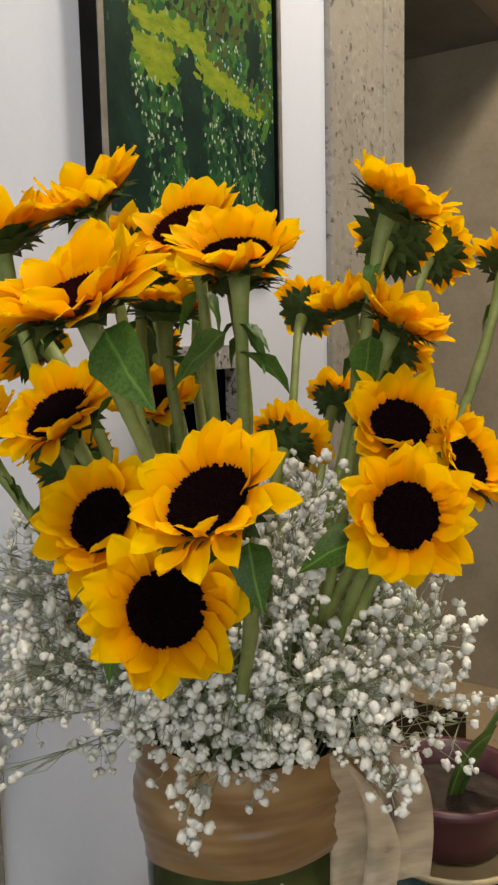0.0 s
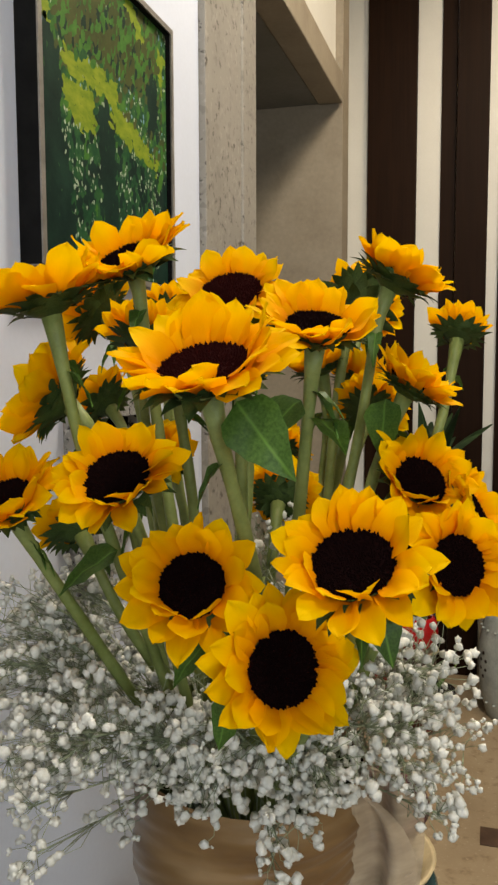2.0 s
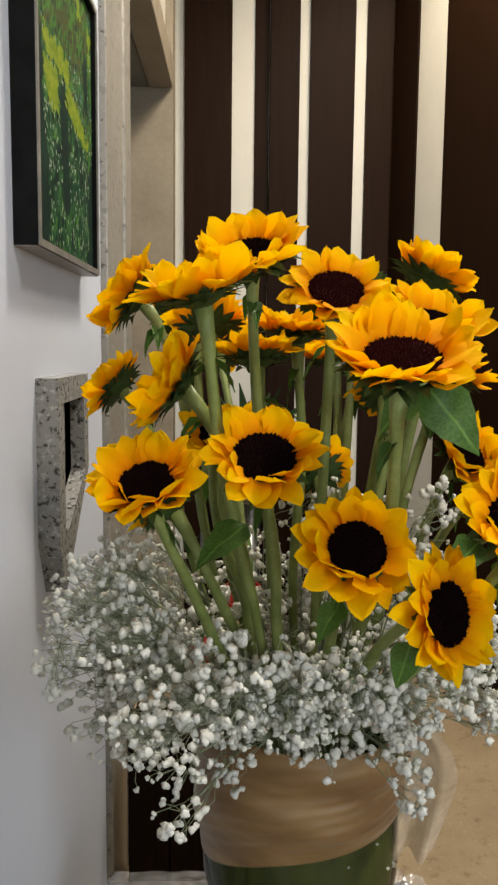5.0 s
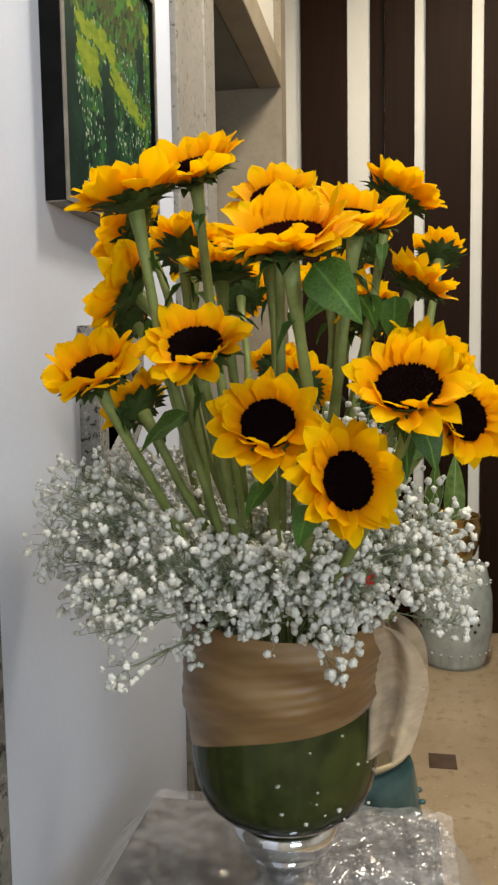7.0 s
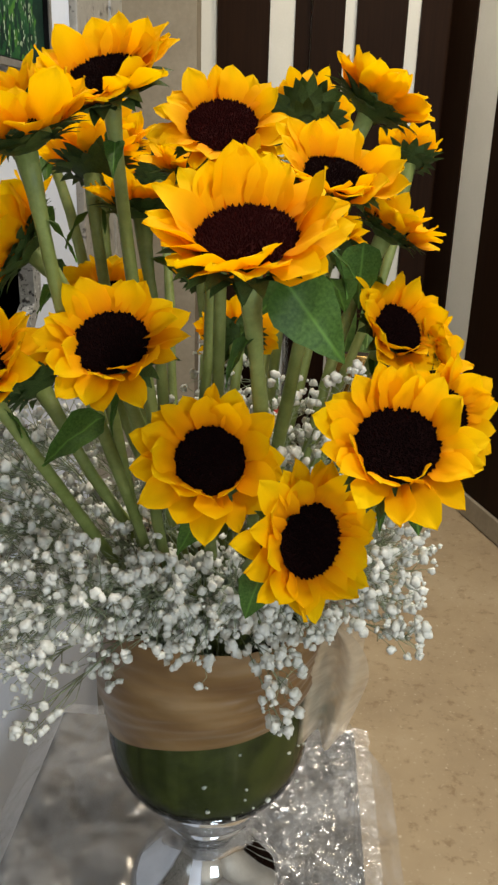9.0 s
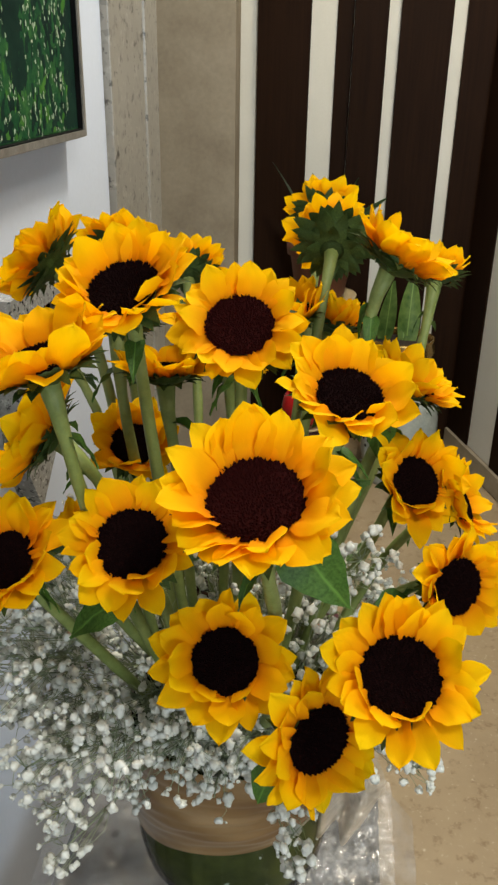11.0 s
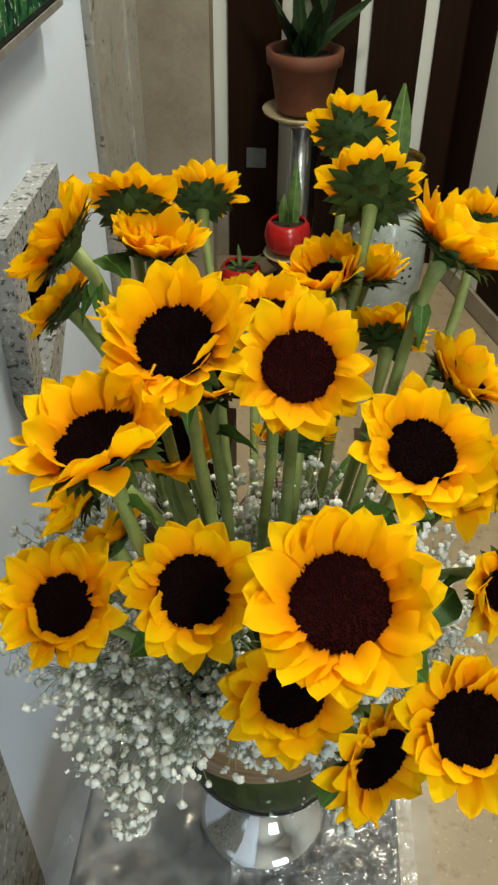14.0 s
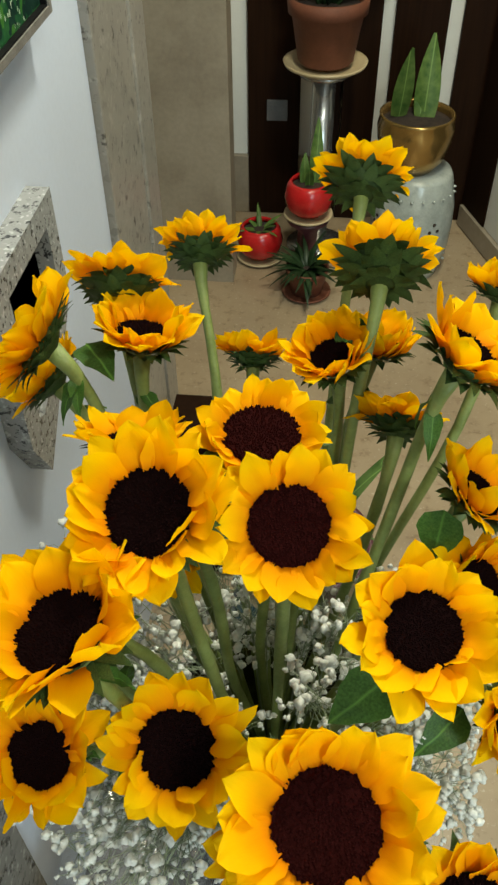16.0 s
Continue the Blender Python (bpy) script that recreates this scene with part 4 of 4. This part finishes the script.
# rings of sprigs: bearing range, how far out, how high, how many
for b0, b1, reach, z, n, count, spread in (
    (0, 360, 0.120, 1.085, 15, 76, (0.055, 0.055, 0.045)),
    (125, 175, 0.270, 1.110, 5, 60, (0.050, 0.060, 0.060)),
    (150, 190, 0.240, 1.030, 1, 34, (0.035, 0.040, 0.040)),
    (150, 250, 0.195, 1.095, 8, 84, (0.060, 0.060, 0.060)),
    (155, 215, 0.225, 1.145, 5, 66, (0.055, 0.060, 0.050)),
    (190, 230, 0.215, 1.030, 3, 40, (0.040, 0.045, 0.045)),
    (245, 320, 0.140, 1.100, 7, 74, (0.050, 0.050, 0.055)),
    (184, 206, 0.175, 1.020, 2, 30, (0.030, 0.030, 0.040)),
    (222, 234, 0.150, 1.012, 1, 28, (0.028, 0.028, 0.040)),
    (262, 274, 0.132, 1.045, 1, 12, (0.022, 0.022, 0.025)),
    (308, 328, 0.145, 1.032, 2, 22, (0.030, 0.030, 0.035)),
    (320, 400, 0.185, 1.110, 7, 84, (0.060, 0.060, 0.060)),
    (330, 380, 0.215, 1.050, 3, 44, (0.040, 0.045, 0.045)),
    (195, 350, 0.112, 1.042, 8, 58, (0.048, 0.042, 0.035)),
    (168, 200, 0.245, 1.055, 3, 50, (0.045, 0.050, 0.050)),
    (140, 205, 0.235, 1.170, 6, 50, (0.050, 0.055, 0.045)),
    (20, 150, 0.150, 1.140, 8, 70, (0.060, 0.060, 0.065)),
    (0, 360, 0.070, 1.140, 5, 48, (0.055, 0.055, 0.055)),
    (-70, 120, 0.085, 1.225, 5, 44, (0.045, 0.045, 0.055)),
):
    for k in range(n):
        a = radians(b0 + (b1 - b0) * (k + gr.uniform(0.2, 0.8)) / n)
        rr = reach * gr.uniform(0.9, 1.08)
        sprig_no += 1
        sprig((VX + rr * math.cos(a), 0.765 + rr * math.sin(a), z + gr.uniform(-0.02, 0.02)), spread, count, 50 + sprig_no)

# sprays that hang over the vase's rim and one that climbs between the stems
for tip, spread, count in (
    ((-0.505, 0.576, 1.045), (0.035, 0.030, 0.040), 54), ((-0.500, 0.570, 1.005), (0.028, 0.024, 0.026), 26), ((-0.545, 0.600, 1.070), (0.040, 0.035, 0.035), 50),
    ((-0.640, 0.700, 1.120), (0.030, 0.040, 0.065), 64), ((-0.650, 0.760, 1.070), (0.026, 0.040, 0.040), 40),
    ((-0.283, 0.581, 1.045), (0.030, 0.024, 0.032), 40), ((-0.280, 0.572, 1.010), (0.016, 0.014, 0.018), 14),
    ((-0.162, 0.690, 1.030), (0.030, 0.028, 0.030), 34), ((-0.237, 0.704, 1.270), (0.036, 0.030, 0.050), 62), ((-0.250, 0.680, 1.200), (0.036, 0.030, 0.045), 62), ((-0.262, 0.665, 1.140), (0.034, 0.030, 0.040), 52),
):
    sprig_no += 1
    sprig(tip, spread, count, 50 + sprig_no)

fleck_r = np.random.RandomState(5)
fv, ff = [], []
for k in range(18):
    a, z = fleck_r.uniform(-1.5, 0.0), fleck_r.uniform(0.21, 0.32)
    at = np.array((0.1165 * math.cos(a), 0.1165 * math.sin(a), z))
    fv.append(BLOSSOMS[k % 8] * fleck_r.uniform(0.0012, 0.0032) + at)
    ff.append(ICO_F + k * len(ICO_V))
tagged(part_of("fallen_blossom", mesh_of("fallen_blossom", np.concatenate(fv).tolist(), np.concatenate(ff).tolist(), BLOOM), vase), "white blossoms caught against the glass", "", "", "stuff")

# ---------------------------------------------------------------- pots and stools


def pot(name, at, profile, mat, label, category, soil_r, soil_z, saucer=None, saucer_mat=None):
    base = thing(name, at, label, category)
    part_of("body", mesh_of("body", *lathe(profile, 40), mat), base)
    part_of("soil", mesh_of("soil", *lathe([(soil_r, soil_z), (soil_r * 0.6, soil_z + 0.008), (0, soil_z + 0.012)], 24, lambda a, z: 0.001 * math.sin(5 * a)), SOIL), base, "dark soil")
    if saucer:
        part_of("saucer", mesh_of("saucer", *lathe(saucer, 40), saucer_mat), base, "round saucer")
    return base


def blade_mesh(length, width, curve, twist, mat, n=10):
    verts, faces = [], []
    for i in range(n + 1):
        s = i / n
        w = width * math.sin(math.pi * min(0.98, 0.28 + 0.72 * s)) ** 0.8
        for j in range(5):
            v = j / 4 * 2 - 1
            x = curve * s * s + 0.2 * w * v * v
            y = v * w
            c, sn = math.cos(twist * s), math.sin(twist * s)
            verts.append((x * c - y * sn, x * sn + y * c, length * s))
    for i in range(n):
        for j in range(4):
            a = i * 5 + j
            faces.append((a, a + 1, a + 6, a + 5))
    return mesh_of("blade", verts, faces, mat)


def plant(name, at, label, blades, category="house plant", mat=PLANT):
    base = thing(name, at, label, category)
    for length, width, curve, twist, bearing, lean, *tilt in blades:
        side = tilt[0] if tilt else 0
        part_of("leaf", blade_mesh(length, width, curve, twist, mat), base, "", pose(side * 0.003, 0, 0, 0, side, bearing) @ pose(0.012, 0, 0, 0, lean, 0))
    return base


# tall stand with a terracotta pot
stand = thing("plant_stand", (-0.375, 3.55, 0), "slim steel plant stand before the dark boards", "plant stand")
part_of("pole", mesh_of("pole", *lathe([(0.0, 0.0), (0.045, 0.0), (0.045, 0.74), (0.0, 0.74)], 24), POLE), stand)
part_of("base_plate", mesh_of("base_plate", *lathe([(0.0, 0.001), (0.13, 0.001), (0.13, 0.018), (0.05, 0.024), (0.046, 0.024)], 32), POLE), stand)
part_of("top_plate", mesh_of("top_plate", *lathe([(0.0, 0.741), (0.10, 0.741), (0.10, 0.756), (0.0, 0.756)], 32), POLE), stand)
pot("terracotta_pot", (-0.375, 3.55, 0.757), [(0.0, 0.028), (0.095, 0.028), (0.105, 0.04), (0.132, 0.20), (0.146, 0.205), (0.150, 0.255), (0.140, 0.258), (0.126, 0.25), (0.12, 0.21)], TERRACOTTA, "terracotta plant pot on a cream saucer", "plant pot", 0.128, 0.225, [(0.0, 0.004), (0.12, 0.004), (0.155, 0.022), (0.160, 0.034), (0.150, 0.032), (0.118, 0.014), (0.0, 0.014)], SAUCER)
rp = random.Random(5)
plant("pot_plant", (-0.375, 3.55, 0.98), "dark leafy plant in a terracotta pot", [(rp.uniform(0.15, 0.40), rp.uniform(0.034, 0.052), rp.uniform(0.03, 0.14), rp.uniform(-0.5, 0.5), k * 360 / 11 + rp.uniform(-15, 15), rp.uniform(2, 34)) for k in range(11)], mat=DARK_PLANT)

# red pots on the floor
RED_POT = [(0.0, 0.022), (0.06, 0.022), (0.088, 0.05), (0.098, 0.095), (0.088, 0.14), (0.074, 0.158), (0.068, 0.156), (0.072, 0.14)]
RED_SAUCER = [(0.0, 0.002), (0.085, 0.002), (0.100, 0.014), (0.098, 0.020), (0.084, 0.010), (0.0, 0.010)]
for x, y, z, name in ((-0.612, 3.43, 0.0, "red_pot"), (-0.41, 3.36, 0.245, "red_pot")):
    pot(name, (x, y, z), RED_POT, RED, "glossy red ceramic pot on a saucer", "plant pot", 0.074, 0.132, RED_SAUCER, SAUCER)
low_stool = thing("low_plant_stand", (-0.41, 3.36, 0), "small dark plant stand under a red pot", "plant stand")
part_of("body", mesh_of("body", *lathe([(0.0, 0.0), (0.075, 0.0), (0.07, 0.02), (0.04, 0.06), (0.04, 0.19), (0.085, 0.23), (0.085, 0.244), (0.0, 0.244)], 28), MAROON), low_stool)
plant("succulent", (-0.612, 3.43, 0.135), "small green succulent in a red pot", [(rp.uniform(0.05, 0.11), 0.011, 0.04, 0, k * 45 + rp.uniform(-12, 12), rp.uniform(15, 60)) for k in range(9)])
plant("snake_plant", (-0.41, 3.36, 0.38), "upright snake plant in a red pot", [(0.25, 0.026, 0.02, 0.4, 80, 4, 6), (0.12, 0.02, 0.02, -0.3, 110, 6, -5), (0.10, 0.018, 0.03, 0.2, 270, 9)])
pot("brown_pot", (-0.40, 3.180, 0.0), [(0.0, 0.012), (0.06, 0.012), (0.085, 0.11), (0.088, 0.125), (0.080, 0.125), (0.076, 0.11)], TERRACOTTA, "small brown pot on a saucer on the floor", "plant pot", 0.077, 0.105, RED_SAUCER, TERRACOTTA)
plant("fern", (-0.40, 3.180, 0.11), "bushy dark green fern in a brown pot", [(rp.uniform(0.08, 0.16), 0.012, rp.uniform(0.04, 0.12), rp.uniform(-0.4, 0.4), k * 360 / 22 + rp.uniform(-8, 8), rp.uniform(10, 75)) for k in range(44)], mat=DARK_PLANT)

# celadon stool with the gold pot


def garden_stool(name, at, height, radius, mat, label):
    base = thing(name, at, label, "ceramic stool")
    pr = [(0.0, 0.0), (radius * 0.80, 0.0), (radius * 0.82, 0.02), (radius * 0.98, height * 0.3), (radius * 1.0, height * 0.5), (radius * 0.98, height * 0.7), (radius * 0.84, height * 0.96), (radius * 0.78, height), (0.0, height)]
    body = part_of("body", mesh_of("body", *lathe(pr, 44), mat), base)
    for zz in (0.16, 0.84):
        for k in range(22):
            a = 2 * math.pi * k / 22
            v, f = lathe([(0.0, -0.006), (0.006, -0.003), (0.007, 0.0), (0.006, 0.003), (0.0, 0.006)], 8)
            rr = radius * (0.925 if zz < 0.5 else 0.93)
            part_of("stud", mesh_of("stud", v, f, mat), body, "", pose(rr * math.cos(a), rr * math.sin(a), height * zz))
    for k in range(4):
        for dx, dz in ((-0.018, 0.015), (0.018, 0.015), (0, 0.045), (-0.018, -0.02), (0.018, -0.02), (0, -0.05)):
            a = math.pi / 2 * k + 0.5 + dx / radius
            v, f = lathe([(0.0, 0.0015), (0.006, 0.001), (0.008, -0.002)], 10)
            part_of("hole", mesh_of("hole", v, f, SOIL), body, "dark pierced hole", Matrix.Translation((radius * 1.001 * math.cos(a), radius * 1.001 * math.sin(a), height * 0.52 + dz)) @ Matrix.Rotation(a, 4, "Z") @ Matrix.Rotation(math.pi / 2, 4, "Y"))
    return base


garden_stool("garden_stool", (0.01, 3.42, 0), 0.44, 0.165, CELADON, "pale celadon ceramic garden stool with pierced holes")
pot("gold_pot", (-0.02, 3.42, 0.44), [(0.0, 0.004), (0.085, 0.004), (0.12, 0.05), (0.140, 0.12), (0.146, 0.17), (0.138, 0.205), (0.142, 0.215), (0.134, 0.218), (0.126, 0.205), (0.128, 0.18)], GOLD, "shiny gold glazed plant pot on a ceramic stool", "plant pot", 0.13, 0.185)
plant("snake_plant", (-0.02, 3.42, 0.63), "snake plant with broad green blades in a gold pot", [(0.29, 0.046, 0.02, 0.3, 80, 3, 8), (0.27, 0.036, 0.03, -0.3, 100, 4, -22), (0.12, 0.024, 0.03, 0.1, 90, 8, 4), (0.09, 0.02, 0.02, 0.0, 60, 25)])

# teal stool close behind the table, with a maroon pot
garden_stool("garden_stool", (-0.335, 1.33, 0), 0.56, 0.170, TEAL, "dark teal ceramic garden stool behind the table")
pot("maroon_pot", (-0.335, 1.33, 0.56), [(0.0, 0.022), (0.085, 0.022), (0.10, 0.06), (0.118, 0.11), (0.126, 0.115), (0.124, 0.128), (0.112, 0.125), (0.105, 0.08)], MAROON, "maroon plastic pot on a cream saucer", "plant pot", 0.107, 0.085, [(0.0, 0.002), (0.115, 0.002), (0.134, 0.018), (0.139, 0.030), (0.130, 0.028), (0.12, 0.012), (0.0, 0.012)], SAUCER)
plant("pot_plant", (-0.335, 1.33, 0.65), "sparse light green leaves in a maroon pot", [(0.30, 0.020, 0.10, 0.2, 10, 12), (0.24, 0.018, 0.09, -0.3, -40, 18)])

# ---------------------------------------------------------------- ceiling lights
# the second ring is an added, unseen housing for the flower fill
for x, y, r, label in ((-0.02, 1.65, 0.16, "round flush ceiling light in the hall"), (0.45, -0.35, 0.22, "round flush ring for the added, unseen fill lamp"), (0.22, 2.85, 0.19, "round flush ceiling light before the boards")):
    cl = thing("ceiling_light", (x, y, TOP), label, "ceiling light")
    part_of("rim", mesh_of("rim", *lathe([(r, -0.001), (r + 0.02, -0.001), (r + 0.02, -0.03), (r, -0.03), (r, -0.001)], 40), WALL), cl)
